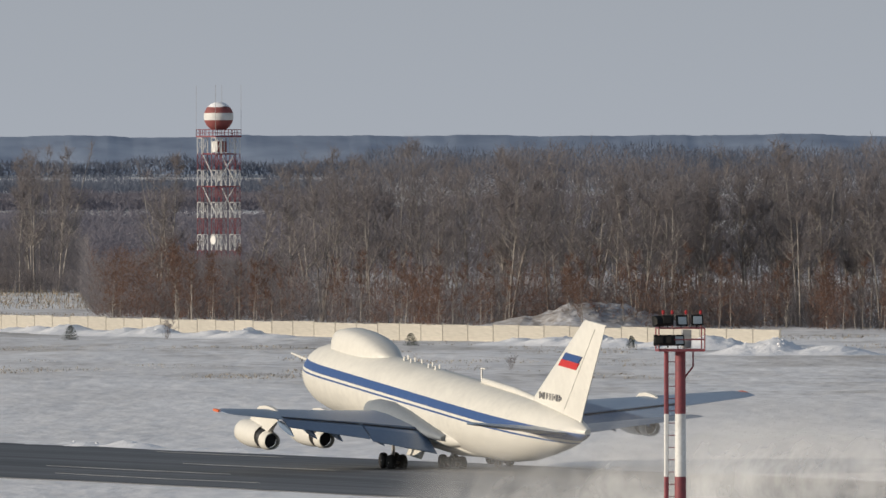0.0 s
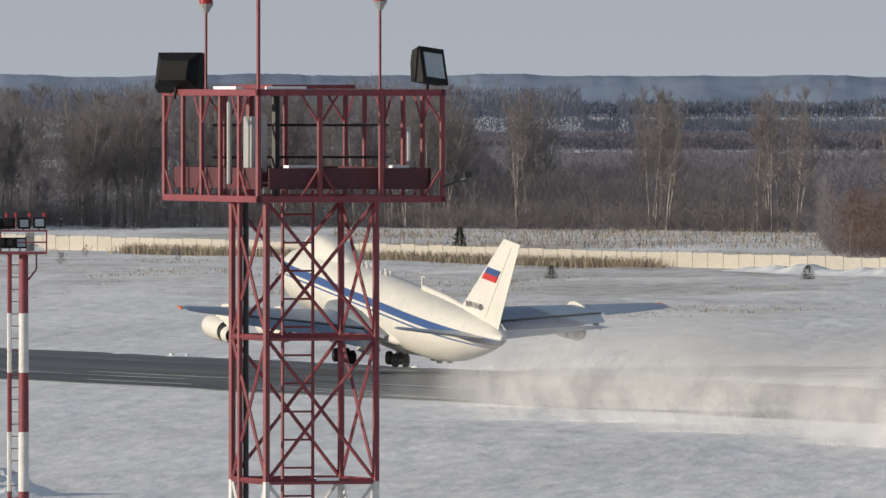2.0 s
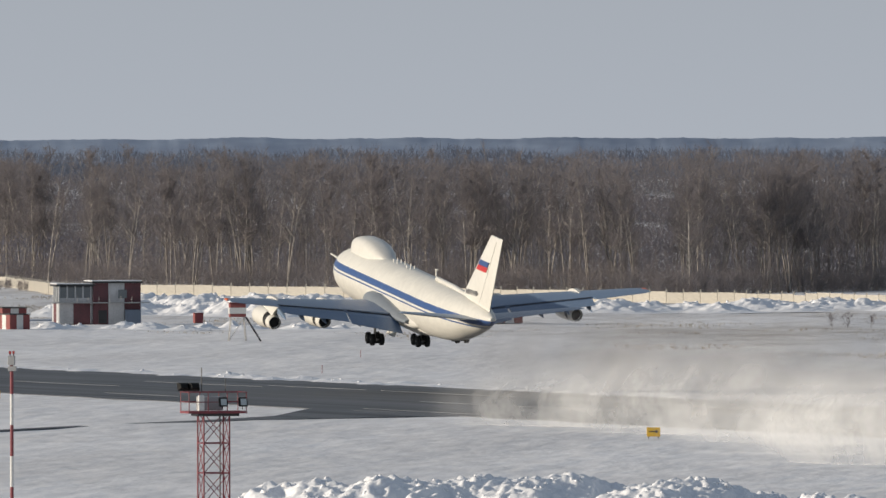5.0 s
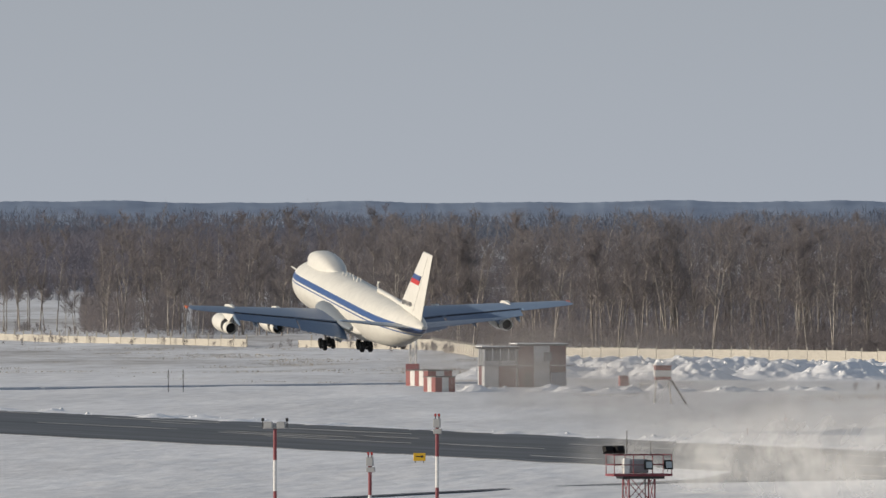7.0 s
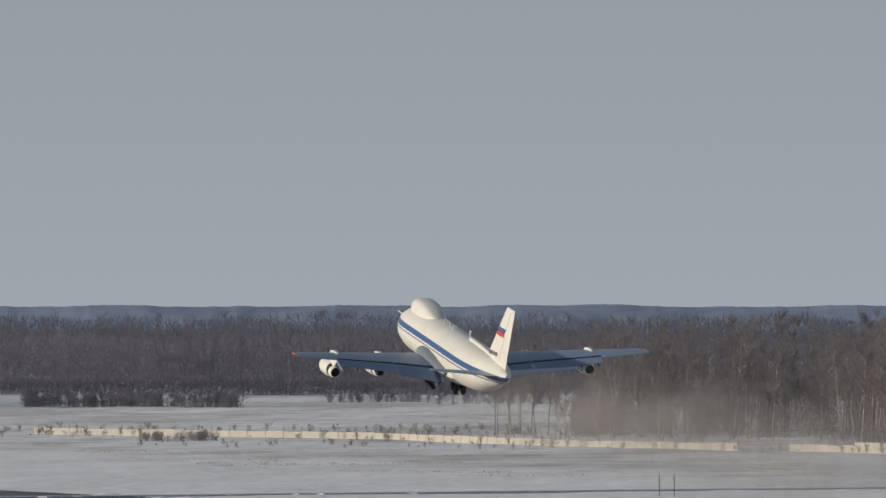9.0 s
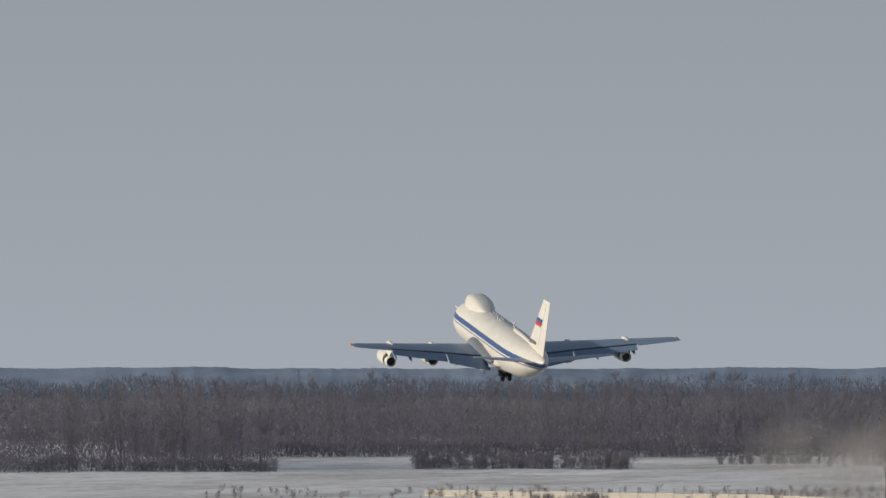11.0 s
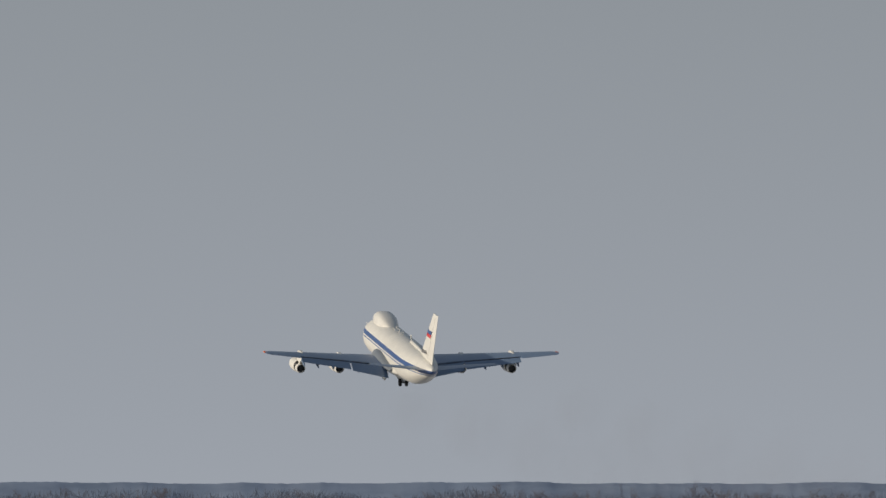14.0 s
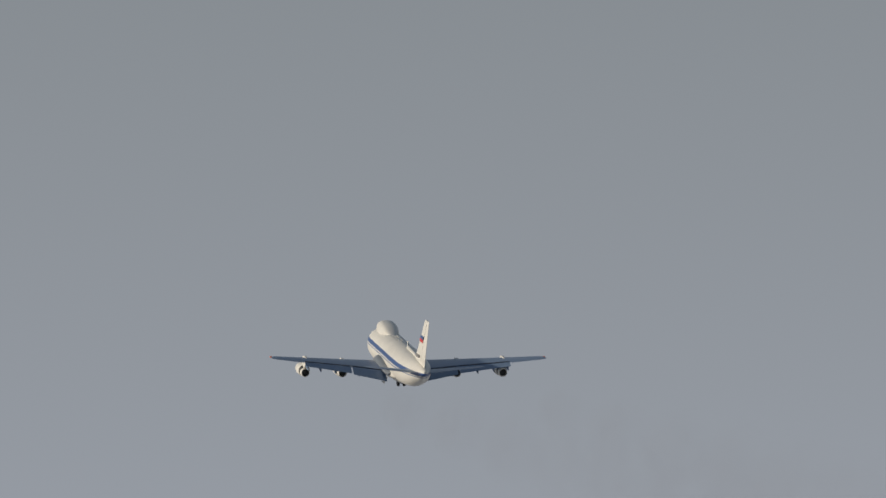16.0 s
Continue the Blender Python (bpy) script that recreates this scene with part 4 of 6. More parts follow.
def hut():
    """Two-storey runway control hut: glazed upper room beside a striped block."""
    t = empty("control_hut", Matrix.Translation((-310.1, 2224, 0)) @ pose(0, 0, 0, 0, 0, 19), "two-storey hut with red and white striped walls and a glazed lookout", "hut")
    # striped block
    block(t, "body", (3.5, 3.0, 3.2), (7.4, 5.8, 6.4), HUTWHITE)
    for x0, x1, mat in ((-0.2, 2.2, HUTRED), (2.2, 4.7, HUTWHITE), (4.7, 7.25, HUTRED)):
        block(t, "panel", ((x0 + x1) / 2, 0.06, 3.2), (x1 - x0 - 0.03, 0.12, 6.3), mat)
    block(t, "side_panel", (7.22, 3.0, 3.2), (0.1, 5.6, 6.2), HUTRED)
    block(t, "roof", (3.5, 2.9, 6.5), (8.0, 6.6, 0.25), DARK)
    block(t, "snow_cover", (3.5, 2.9, 6.68), (7.8, 6.4, 0.16), SNOW)
    block(t, "door", (1.3, -0.02, 1.2), (1.3, 0.1, 2.0), DARK, "dark steel door")
    block(t, "annex", (5.9, -0.5, 1.15), (2.4, 1.0, 2.3), GREYBLUE, "faded blue container box")
    block(t, "window", (4.4, -0.02, 4.7), (1.3, 0.1, 1.3), GLASS)
    # glazed lookout
    block(t, "lower_room", (-2.9, 2.6, 1.7), (5.4, 4.8, 3.4), HUTWHITE)
    block(t, "panel", (-1.9, 0.17, 1.7), (2.6, 0.1, 3.3), HUTRED)
    block(t, "panel", (-5.58, 2.6, 1.7), (0.1, 2.2, 3.3), HUTRED)
    block(t, "upper_room", (-2.9, 2.6, 4.7), (5.0, 4.4, 2.4), GLASS, "dark glazed lookout room")
    for k in range(5):
        block(t, "mullion", (-5.35 + 4.9 * k / 4, 0.36, 4.7), (0.22, 0.12, 2.5), HUTWHITE)
    for k in range(4):
        block(t, "mullion", (-5.42, 0.5 + 4.2 * k / 3, 4.7), (0.12, 0.3, 2.5), HUTWHITE)
    block(t, "window_sill", (-2.9, 0.33, 3.75), (5.2, 0.14, 0.7), HUTWHITE)
    block(t, "roof", (-2.9, 2.6, 6.05), (6.0, 5.4, 0.3), DARK)
    block(t, "snow_cover", (-2.9, 2.6, 6.25), (5.8, 5.2, 0.14), SNOW)
    block(t, "balcony", (0.9, -0.35, 3.36), (15.2, 1.1, 0.16), GREYBOX, "grey walkway along the wall")
    for k in range(9):
        rod(t, "rail_post", (-6.2 + 1.7 * k, -0.85, 3.4), (-6.2 + 1.7 * k, -0.85, 4.3), 0.03, GREYBOX, 4)


hut()


def stand():
    t = empty("lookout_stand", Matrix.Translation((-263.2, 2032, 0)) @ pose(0, 0, 0, 0, 0, 12), "small red box on a steel trestle with stairs", "stand")
    H = 3.35
    for x in (-0.9, 0.9):
        for y in (-0.8, 0.8):
            rod(t, "leg", (x * 1.35, y * 1.2, 0), (x, y, H), 0.07, GREYBOX, 5)
    for x in (-1.1, 1.1):
        rod(t, "brace", (x, -0.9, 0.4), (x * 0.85, 0.8, H), 0.04, GREYBOX, 4)
    rod(t, "brace", (-1.2, -0.95, 0.2), (0.9, -0.8, H), 0.05, GREYBOX, 4)
    block(t, "box", (0, 0, H + 1.0), (2.3, 1.9, 1.9), REDBOX, "red sheet-metal box")
    block(t, "white_band", (0, -0.97, H + 0.95), (2.32, 0.05, 0.85), WHITEPAINT)
    block(t, "white_band", (-1.16, 0, H + 0.95), (0.05, 1.9, 0.85), WHITEPAINT)
    block(t, "roof", (0, 0, H + 2.02), (2.6, 2.2, 0.12), REDBOX)
    bm = bmesh.new()
    for y in (-0.4, 0.4):
        tube(bm, (1.2, y, H), (3.3, y, 0), 0.09, n=4)
    for k in range(9):
        box(bm, (1.2 + 2.1 * k / 9, 0, H - 3.1 * k / 9), (0.3, 0.8, 0.06))
    part("stairs", bm, DARK, t)


stand()


def lattice_aerial():
    x, y = polar(8.353, 2440)
    t = empty("radio_mast", Matrix.Translation((x, y, 0)), "thin pale lattice radio mast", "mast")
    lattice(t, 1.0, [1.6 * k for k in range(9)], [WHITEPAINT if k % 2 else GREYBOX for k in range(8)], 0.07, 0.045)
    block(t, "box", (0, -0.6, 0.9), (2.2, 0.9, 1.5), REDPAINT)
    for z in (7.6, 12.2):
        block(t, "drum", (-0.9, 0, z), (0.6, 0.5, 0.5), GREYBOX)
    rod(t, "whip", (0, 0, 12.8), (0, 0, 15), 0.05, GREYBOX, 4)


lattice_aerial()


def sign(a, b, w, h, label):
    t = empty("runway_sign", Matrix.Translation(field(a, b)) @ pose(0, 0, 0, 0, 0, 8), label, "sign", "yellow runway signs")
    block(t, "board", (0, 0, h / 2 + 0.15), (w, 0.35, h), YELLOW, "yellow sign board")
    for x in (-w * 0.35, w * 0.35):
        rod(t, "leg", (x, 0, -0.05), (x, 0, 0.3), 0.05, DARK, 5)
    bm = bmesh.new()
    box(bm, (-w * 0.12, -0.185, h * 0.62 + 0.1), (w * 0.42, 0.02, 0.1))
    part("marking_bar", bm, DARK, t)
    bm = bmesh.new()
    box(bm, (w * 0.2, -0.185, h * 0.62 + 0.1), (w * 0.2, 0.02, 0.22))
    part("marking_bar", bm, DARK, t)


sign(1280.8, 466.4, 1.25, 0.85, "yellow runway sign with dark markings in the snow")
sign(1505.5, 472.9, 1.3, 0.85, "yellow runway sign standing in the snow")
for k, (x, y) in enumerate(((-355.2, 2167.3), (-353.0, 2167.6))):
    t = empty("marker_pole", Matrix.Translation((x, y, 0)), "thin dark marker pole standing in the snow", "pole", "marker poles")
    rod(t, "shaft", (0, 0, -0.1), (0, 0, 3.3), 0.06, DARK, 5)
    block(t, "head", (0, 0, 2.4), (0.3, 0.1, 0.5), GREYBOX)
for az, r in ((7.15, 1010), (6.9, 1890), (7.05, 1760)):
    x, y = polar(az, r)
    t = empty("marker_pole", Matrix.Translation((x, y, 0)), "thin red marker pole standing in the snow", "pole", "marker poles")
    rod(t, "shaft", (0, 0, -0.1), (0, 0, 2.2 if r < 1200 else 1.0), 0.05, REDPAINT, 5)


# ---------------------------------------------------------------- concrete fence
def fence():
    line = [(45, 1962), (0, 2026), (-24, 2066), (-62, 2140), (-128, 2290), (-184, 2400), (-240, 2520), (-305, 2610), (-385, 2700), (-412, 2830), (-500, 2960), (-568, 3090), (-657, 3160)]
    t = empty("perimeter_fence", Matrix.Identity(4), "long pale concrete panel fence along the airfield", "fence")
    bm = bmesh.new()
    vs = box(bm, (0, 0, 1.1), (1, 0.14, 2.4))
    panel = mesh_of("panel", bm, CONCRETE)
    bm = bmesh.new()
    box(bm, (0, 0, 1.15), (0.24, 0.26, 2.5))
    post = mesh_of("post", bm, CONCRETE)
    rnd = random.Random(5)
    for (x0, y0), (x1, y1) in zip(line, line[1:]):
        p, q = Vector((x0, y0, 0)), Vector((x1, y1, 0))
        n = max(1, round((q - p).length / 6.0))
        ang = math.atan2(y1 - y0, x1 - x0)
        for k in range(n):
            a, b = p.lerp(q, k / n), p.lerp(q, (k + 1) / n)
            c = (a + b) / 2
            if c.x < -430 and noise.noise((c.x / 21, 3, 5)) > 0.24:
                continue
            ob = new("panel", panel)
            ob.parent = t
            ob.matrix_basis = Matrix.Translation((c.x, c.y, rise(c.length) + rnd.uniform(-0.10, 0.10) - (0.95 if c.x < -430 else 0.35 if c.x < -385 else 0.45 if c.x < -225 else 0.1))) @ Matrix.Rotation(ang, 4, "Z") @ Matrix.Diagonal(((b - a).length - 0.06, 1, 1, 1))
            ob = new("post", post)
            ob.parent = t
            ob.matrix_basis = Matrix.Translation((a.x, a.y, rise(a.length)))


fence()


# ---------------------------------------------------------------- ploughed snow
def lumpy(name, label, spots, mat, cell, blocks, seed, category="snow bank", size=1.0):
    """A heap of ploughed snow: a height field summed from ridges, with blocks scattered over it."""
    rnd = random.Random(seed)
    xs = [s[0] for s in spots]
    ys = [s[1] for s in spots]
    pad = max(s[2] for s in spots) * 2.2
    x0, x1, y0, y1 = min(xs) - pad, max(xs) + pad, min(ys) - pad * 1.5, max(ys) + pad * 1.5
    nx, ny = int((x1 - x0) / cell), int((y1 - y0) / (cell * 1.6))
    X, Y = np.meshgrid(np.linspace(x0, x1, nx), np.linspace(y0, y1, ny))
    Z = np.zeros_like(X)
    for sx, sy, sr, sh in spots:
        d2 = ((X - sx) / sr) ** 2 + ((Y - sy) / (sr * 1.6)) ** 2
        Z += (sh * np.exp(-d2 * 1.3)) ** 4
    Z = Z ** 0.25
    for iy in range(ny):
        for ix in range(nx):
            h = Z[iy, ix]
            if h > 0.05:
                v = (X[iy, ix], Y[iy, ix], seed)
                q = max(1.0, size)
                r = noise.noise((v[0] / 3.2, v[1] / 6, seed)) * 0.36 - abs(noise.noise((v[0] / 1.5 / q, v[1] / 2.2 / q, seed + 5))) * 0.42 + 0.12
                r += noise.noise((v[0] / 0.62 / q, v[1] / 1.0 / q, seed + 9)) * 0.24 * q - abs(noise.noise((v[0] / 0.3 / q, v[1] / 0.5 / q, seed + 2))) * 0.14 * q
                Z[iy, ix] = h + r * min(h, 1.4)
    verts = np.stack([X.ravel(), Y.ravel(), Z.ravel() - 0.22], 1)
    i = np.arange(nx * ny).reshape(ny, nx)
    a, b, c, d = i[:-1, :-1].ravel(), i[:-1, 1:].ravel(), i[1:, 1:].ravel(), i[1:, :-1].ravel()
    faces = np.concatenate([np.stack([a, b, c], 1), np.stack([a, c, d], 1)])
    keep = Z.ravel()[faces].max(1) > 0.04
    V, F = [verts], [faces[keep]]
    off = len(verts)
    flat = np.argwhere(Z > 0.35 * Z.max())
    for _ in range(blocks):
        iy, ix = flat[rnd.randrange(len(flat))]
        s = rnd.uniform(0.05, 0.20) * (1.8 if rnd.random() < 0.1 else 1) * size
        m = np.array(Euler((rnd.uniform(-0.7, 0.7), rnd.uniform(-0.7, 0.7), rnd.uniform(0, 3))).to_matrix())
        q = np.array([[-1, -1, -1], [1, -1, -1], [1, 1, -1], [-1, 1, -1], [-1, -1, 1], [1, -1, 1], [1, 1, 1], [-1, 1, 1]], float)
        q *= s * np.array([rnd.uniform(0.6, 1.3), rnd.uniform(0.6, 1.3), rnd.uniform(0.5, 1)])
        q[4:, :2] *= rnd.uniform(0.4, 0.9)
        q = q @ m.T + np.array([X[iy, ix], Y[iy, ix], Z[iy, ix] - 0.24 - s * 0.15])
        V.append(q)
        F.append(np.array([[0, 2, 1], [0, 3, 2], [4, 5, 6], [4, 6, 7], [0, 1, 5], [0, 5, 4], [1, 2, 6], [1, 6, 5], [2, 3, 7], [2, 7, 6], [3, 0, 4], [3, 4, 7]]) + off)
        off += 8
    me = quick_mesh(name, np.concatenate(V), np.concatenate(F), [mat])
    return tagged(new(name, me), label, category, kind="stuff")


def bank_spots(seed, n, az0, az1, r0, r1, rad, hgt):
    rnd = random.Random(seed)
    out = []
    for k in range(n):
        az = az0 + (az1 - az0) * (k + rnd.random()) / n
        x, y = polar(az, rnd.uniform(r0, r1))
        out.append((x, y, rnd.uniform(*rad), rnd.uniform(*hgt)))
    return out


lumpy("snow_bank", "rough ridge of ploughed snow blocks with blue shadows",
      bank_spots(2, 26, 5.35, 7.32, 1068, 1082, (3.6, 5.6), (1.9, 2.75)) + bank_spots(3, 6, 4.98, 5.4, 1072, 1088, (2.5, 4.0), (0.8, 1.9)) +
      bank_spots(4, 18, 4.9, 6.6, 985, 1050, (2.0, 4.5), (0.7, 1.9)) + bank_spots(5, 9, 4.6, 5.3, 945, 975, (2.5, 4.0), (0.9, 2.2)), LUMP, 0.17, 420, 7)
lumpy("snow_bank", "heaped snow clods beyond the runway beside the fence",
      bank_spots(12, 46, 6.25, 8.05, 2350, 2440, (4.5, 8), (1.8, 3.1)) + bank_spots(13, 22, 4.4, 6.5, 2400, 2470, (4, 8), (0.9, 2.0)), LUMP, 0.42, 500, 11, size=1.6)
lumpy("snow_bank", "snow drift with bare soil beside the wood", [(20, 2168, 8, 3.6), (25, 2172, 8, 3.5), (12, 2166, 6, 1.7), (7, 2164, 5, 0.8), (30, 2172, 6, 2.0)], SOIL, 0.7, 60, 15)
lumpy("snow_bank", "snow drifts lying against the concrete fence",
      [(-62 + 38 * k / 9 * 1.0 + 0, 2128 - 76 * k / 9, 4.6, 0.8 + 0.3 * ((k * 7) % 3)) for k in range(10)] + [(x, 1990 - (x - 8) * 1.4, 5.0, 1.0 + 0.35 * (k % 3)) for k, x in enumerate((10, 15, 20, 24, 30, 36))] + [(42, 1890, 7, 1.9), (50, 1885, 6, 1.4)], LUMP, 0.6, 120, 17)
lumpy("snow_bank", "small heaps of cleared snow round the hut", bank_spots(21, 16, 6.75, 8.2, 2190, 2215, (1.6, 3.2), (0.5, 1.3)), LUMP, 0.3, 60, 23, size=1.2)
lumpy("snow_berm", "low broken berm of snow along the far runway edge",
      [tuple(field(a, 546 + 3 * math.sin(a * 0.7)))[:2] + (2.6, 0.2 + 0.75 * abs(noise.noise((a / 17, 1, 1)))) for a in range(1150, 2150, 4)], LUMP, 0.8, 160, 19, "snow berm")


# ---------------------------------------------------------------- trees
def sticks(rng, p, q, r0, r1, n):
    """A tapered n-sided stick as vertices and triangles."""
    d = q - p
    d = d / (np.linalg.norm(d) + 1e-9)
    u = np.cross(d, (0.3, 0.9, 0.2))
    u /= np.linalg.norm(u)
    w = np.cross(d, u)
    k = np.arange(n) * math.tau / n
    ringv = np.cos(k)[:, None] * u + np.sin(k)[:, None] * w
    v = np.concatenate([p + ringv * r0, q + ringv * r1])
    f = []
    for i in range(n):
        j = (i + 1) % n
        f += [(i, j, n + j), (i, n + j, n + i)]
    return v, np.array(f)


def tree_shape(seed, h, spread, limbs, twigs, lean=0.08, low=0.3, twig_len=(1.0, 2.6), twig_w=0.075, forks=1, trunk_r=0.013):
    """Bare winter tree: trunk and limbs, and a crown of fine twigs. Two sets of arrays."""
    rng = np.random.default_rng(seed)
    tv, tf, off = [], [], 0
    lines = []
    for fk in range(forks):
        base = np.array([rng.normal(0, 0.25) * (forks > 1), rng.normal(0, 0.25) * (forks > 1), -0.3])
        bend = rng.normal(0, lean, 2) + (rng.normal(0, 0.10, 2) if forks > 1 else 0)
        hh = h * rng.uniform(0.85, 1) if fk else h
        pts = [base + np.array([bend[0] * hh * (k / 5) ** 1.3 + rng.normal(0, 0.12) * (k > 0), bend[1] * hh * (k / 5) ** 1.3, hh * k / 5]) for k in range(6)]
        for k in range(5):
            r = trunk_r * hh * (1 - k / 5.4)
            v, f = sticks(rng, pts[k], pts[k + 1], r, trunk_r * hh * (1 - (k + 1) / 5.4), 5)
            tv.append(v)
            tf.append(f + off)
            off += len(v)
        for _ in range(limbs):
            u = rng.uniform(low, 0.95) * 5
            k = min(int(u), 4)
            p = pts[k] + (pts[k + 1] - pts[k]) * (u - k)
            ang = rng.uniform(0, math.tau)
            ln = spread * (1.15 - 0.75 * u / 5) * rng.uniform(0.6, 1.2)
            up = rng.uniform(0.5, 1.3)
            d = np.array([math.cos(ang), math.sin(ang), up])
            d /= np.linalg.norm(d)
            m = p + d * ln * 0.55
            q = m + (d + np.array([0, 0, 0.35])) * ln * 0.5
            r = 0.0042 * hh * (1.25 - u / 5)
            for a, b, ra, rb in ((p, m, r, r * 0.7), (m, q, r * 0.7, r * 0.25)):
                v, f = sticks(rng, a, b, ra, rb, 3)
                tv.append(v)
                tf.append(f + off)
                off += len(v)
            lines += [(p, m), (m, q), (m, q)]
        lines += [(pts[3], pts[4]), (pts[4], pts[5]), (pts[4], pts[5])]
    pick = rng.integers(0, len(lines), twigs)
    P = np.array([l[0] for l in lines])[pick]
    Q = np.array([l[1] for l in lines])[pick]
    s = P + (Q - P) * rng.uniform(0.1, 1, (twigs, 1))
    d = rng.normal(0, 1, (twigs, 3)) * np.array([0.8, 0.8, 0.55]) + np.array([0, 0, 0.75])
    d /= np.linalg.norm(d, axis=1)[:, None]
    ln = rng.uniform(*twig_len, (twigs, 1))
    side = np.cross(d, rng.normal(0, 1, (twigs, 3)))
    side /= np.linalg.norm(side, axis=1)[:, None]
    wv = np.stack([s - side * twig_w / 2, s + side * twig_w / 2, s + d * ln], 1).reshape(-1, 3)
    wf = np.arange(twigs * 3).reshape(-1, 3)
    return np.concatenate(tv), np.concatenate(tf), wv, wf


TALL = [tree_shape(100 + k, 24 + (k % 4) * 1.3, 4.6, 18, 1500, 0.04 + 0.015 * (k % 3), 0.30, (0.9, 2.4), 0.055, trunk_r=0.0074, forks=1 + (k % 3 == 0)) for k in range(9)]
YOUNG = [tree_shape(200 + k, 11, 1.7, 14, 260, 0.04, 0.15, (0.7, 1.6), 0.06, trunk_r=0.008) for k in range(4)]
BUSH = [tree_shape(300 + k, 3.6, 1.7, 9, 240, 0.2, 0.05, (0.5, 1.2), 0.06, forks=3, trunk_r=0.012) for k in range(4)]


def shape_meshes(shapes, bark, twig):
    return [(quick_mesh("trunk", a, b, [bark]), quick_mesh("crown", c, d, [twig])) for a, b, c, d in shapes]


def single_trees(shapes, bark, twig, spots, label, category, group):
    """Trees that can be told apart: each a thing of its own with trunk and crown."""
    pairs = shape_meshes(shapes, bark, twig)
    rnd = random.Random(len(spots))
    for k, (x, y, z, s) in enumerate(spots):
        t = empty(category, Matrix.Translation((x, y, z)) @ Matrix.Rotation(rnd.uniform(0, math.tau), 4, "Z"), label, category, group)
        for nm, me in zip(("trunk", "crown"), pairs[k % len(pairs)]):
            ob = new(nm, me)
            ob.parent = t
            ob.scale = (s, s, s)


def wood(name, shapes, spots, bark, twig, label, thin=1.0):
    """A wood too dense to count, joined into one object."""
    rng = np.random.default_rng(len(spots))
    V, F, I, off = [], [], [], 0
    for k, (x, y, z, s) in enumerate(spots):
        tv, tf, wv, wf = shapes[rng.integers(len(shapes))]
        a = rng.uniform(0, math.tau)
        R = np.array([[math.cos(a), -math.sin(a), 0], [math.sin(a), math.cos(a), 0], [0, 0, 1]]) * s
        m = int(len(wf) * thin)
        vv = np.concatenate([tv, wv[:m * 3]]) @ R.T + (x, y, z)
        V.append(vv)
        F.append(np.concatenate([tf, wf[:m] + len(tv)]) + off)
        I.append(np.concatenate([np.zeros(len(tf), int), np.ones(m, int)]))
        off += len(vv)
    me = quick_mesh(name, np.concatenate(V), np.concatenate(F), [bark, twig], np.concatenate(I))
    return tagged(new(name, me), label, "wood", kind="stuff")


def front(az):
    """Distance of the near edge of the wood."""
    return float(np.interp(az, [-2.2, 0.0, 1.0, 1.36, 1.42, 3.2, 4.4, 5.6, 6.6, 7.5, 8.3, 8.7], [2150, 2190, 2290, 2310, 2680, 2770, 2790, 2700, 2770, 2850, 2990, 3040]))


def belt(seed, n, az0, az1, d0, d1, hs, tops):
    rng = random.Random(seed)
    out = []
    while len(out) < n:
        az = rng.uniform(az0, az1)
        if tops(az) < rng.random():
            continue
        r = front(az) + rng.uniform(d0, d1)
        x, y = polar(az, r)
        out.append((x, y, rise(r) - 0.2, rng.uniform(*hs)))
    return out


def clumps(az):
    """How thick the wood stands: single clumps over the open stretch, dense elsewhere."""
    if az < 0.5:
        return 0.42 + 0.5 * noise.noise((az * 5, 3, 3))
    if az < 2.75:
        return 0.03 + 0.75 * max(0.0, math.sin((az - 0.93) * math.tau / 0.50)) ** 2 * (0.4 if az < 1.4 else 1.0)
    if az > 8.1:
        return max(0.15, (8.75 - az) / 0.7)
    return 0.55 + 0.9 * noise.noise((az * 6, 3, 3))


single_trees(TALL, BARK, TWIG, belt(1, 190, -2.0, 8.6, 0, 26, (0.84, 1.0), clumps), "tall bare birch at the edge of the winter wood", "birch_tree", "birches at the wood's edge")
wood("birch_wood", TALL, belt(2, 520, -2.1, 8.6, 18, 130, (0.82, 1.02), clumps), BARK, TWIG, "dense bare birch and aspen wood in winter", 0.55)
single_trees(YOUNG, BARK, TWIG_RED, belt(3, 74, -1.9, 1.37, -24, -2, (0.7, 1.15), lambda a: 1.0 if a < 0.2 or a > 0.9 else 0.4), "slender reddish young birch before the wood", "young_birch", "young birches before the wood")
wood("underwood", YOUNG, belt(4, 520, -2.1, 8.4, -6, 60, (0.45, 0.9), lambda a: 1.0 if a < 1 or a > 2.7 else 0.9), BARK, TWIG, "dense leafless undergrowth at the foot of the wood")
wood("scrub", BUSH, belt(5, 520, -2.1, 8.5, -8, 14, (0.5, 1.1), lambda a: 1.0), TWIG, TWIG, "low leafless scrub along the wood's edge")


def far_trees(seed, n, az0, az1, t0, t1, hs):
    rng = random.Random(seed)
    out = []
    for _ in range(n):
        az = rng.uniform(az0, az1)
        r = far(rng.uniform(t0, t1))
        x, y = polar(az, r)
        out.append((x, y, rise(r) - 0.3, rng.uniform(*hs)))
    return out


wood("far_wood", TALL, far_trees(21, 380, 8.3, 12.8, 4950, 6200, (0.55, 0.80)) + far_trees(22, 165, 12.36, 15.6, 4150, 4600, (0.72, 0.88)), HAZED_TWIG, HAZED_TWIG, "distant bare wood beyond snowy fields", 0.55)


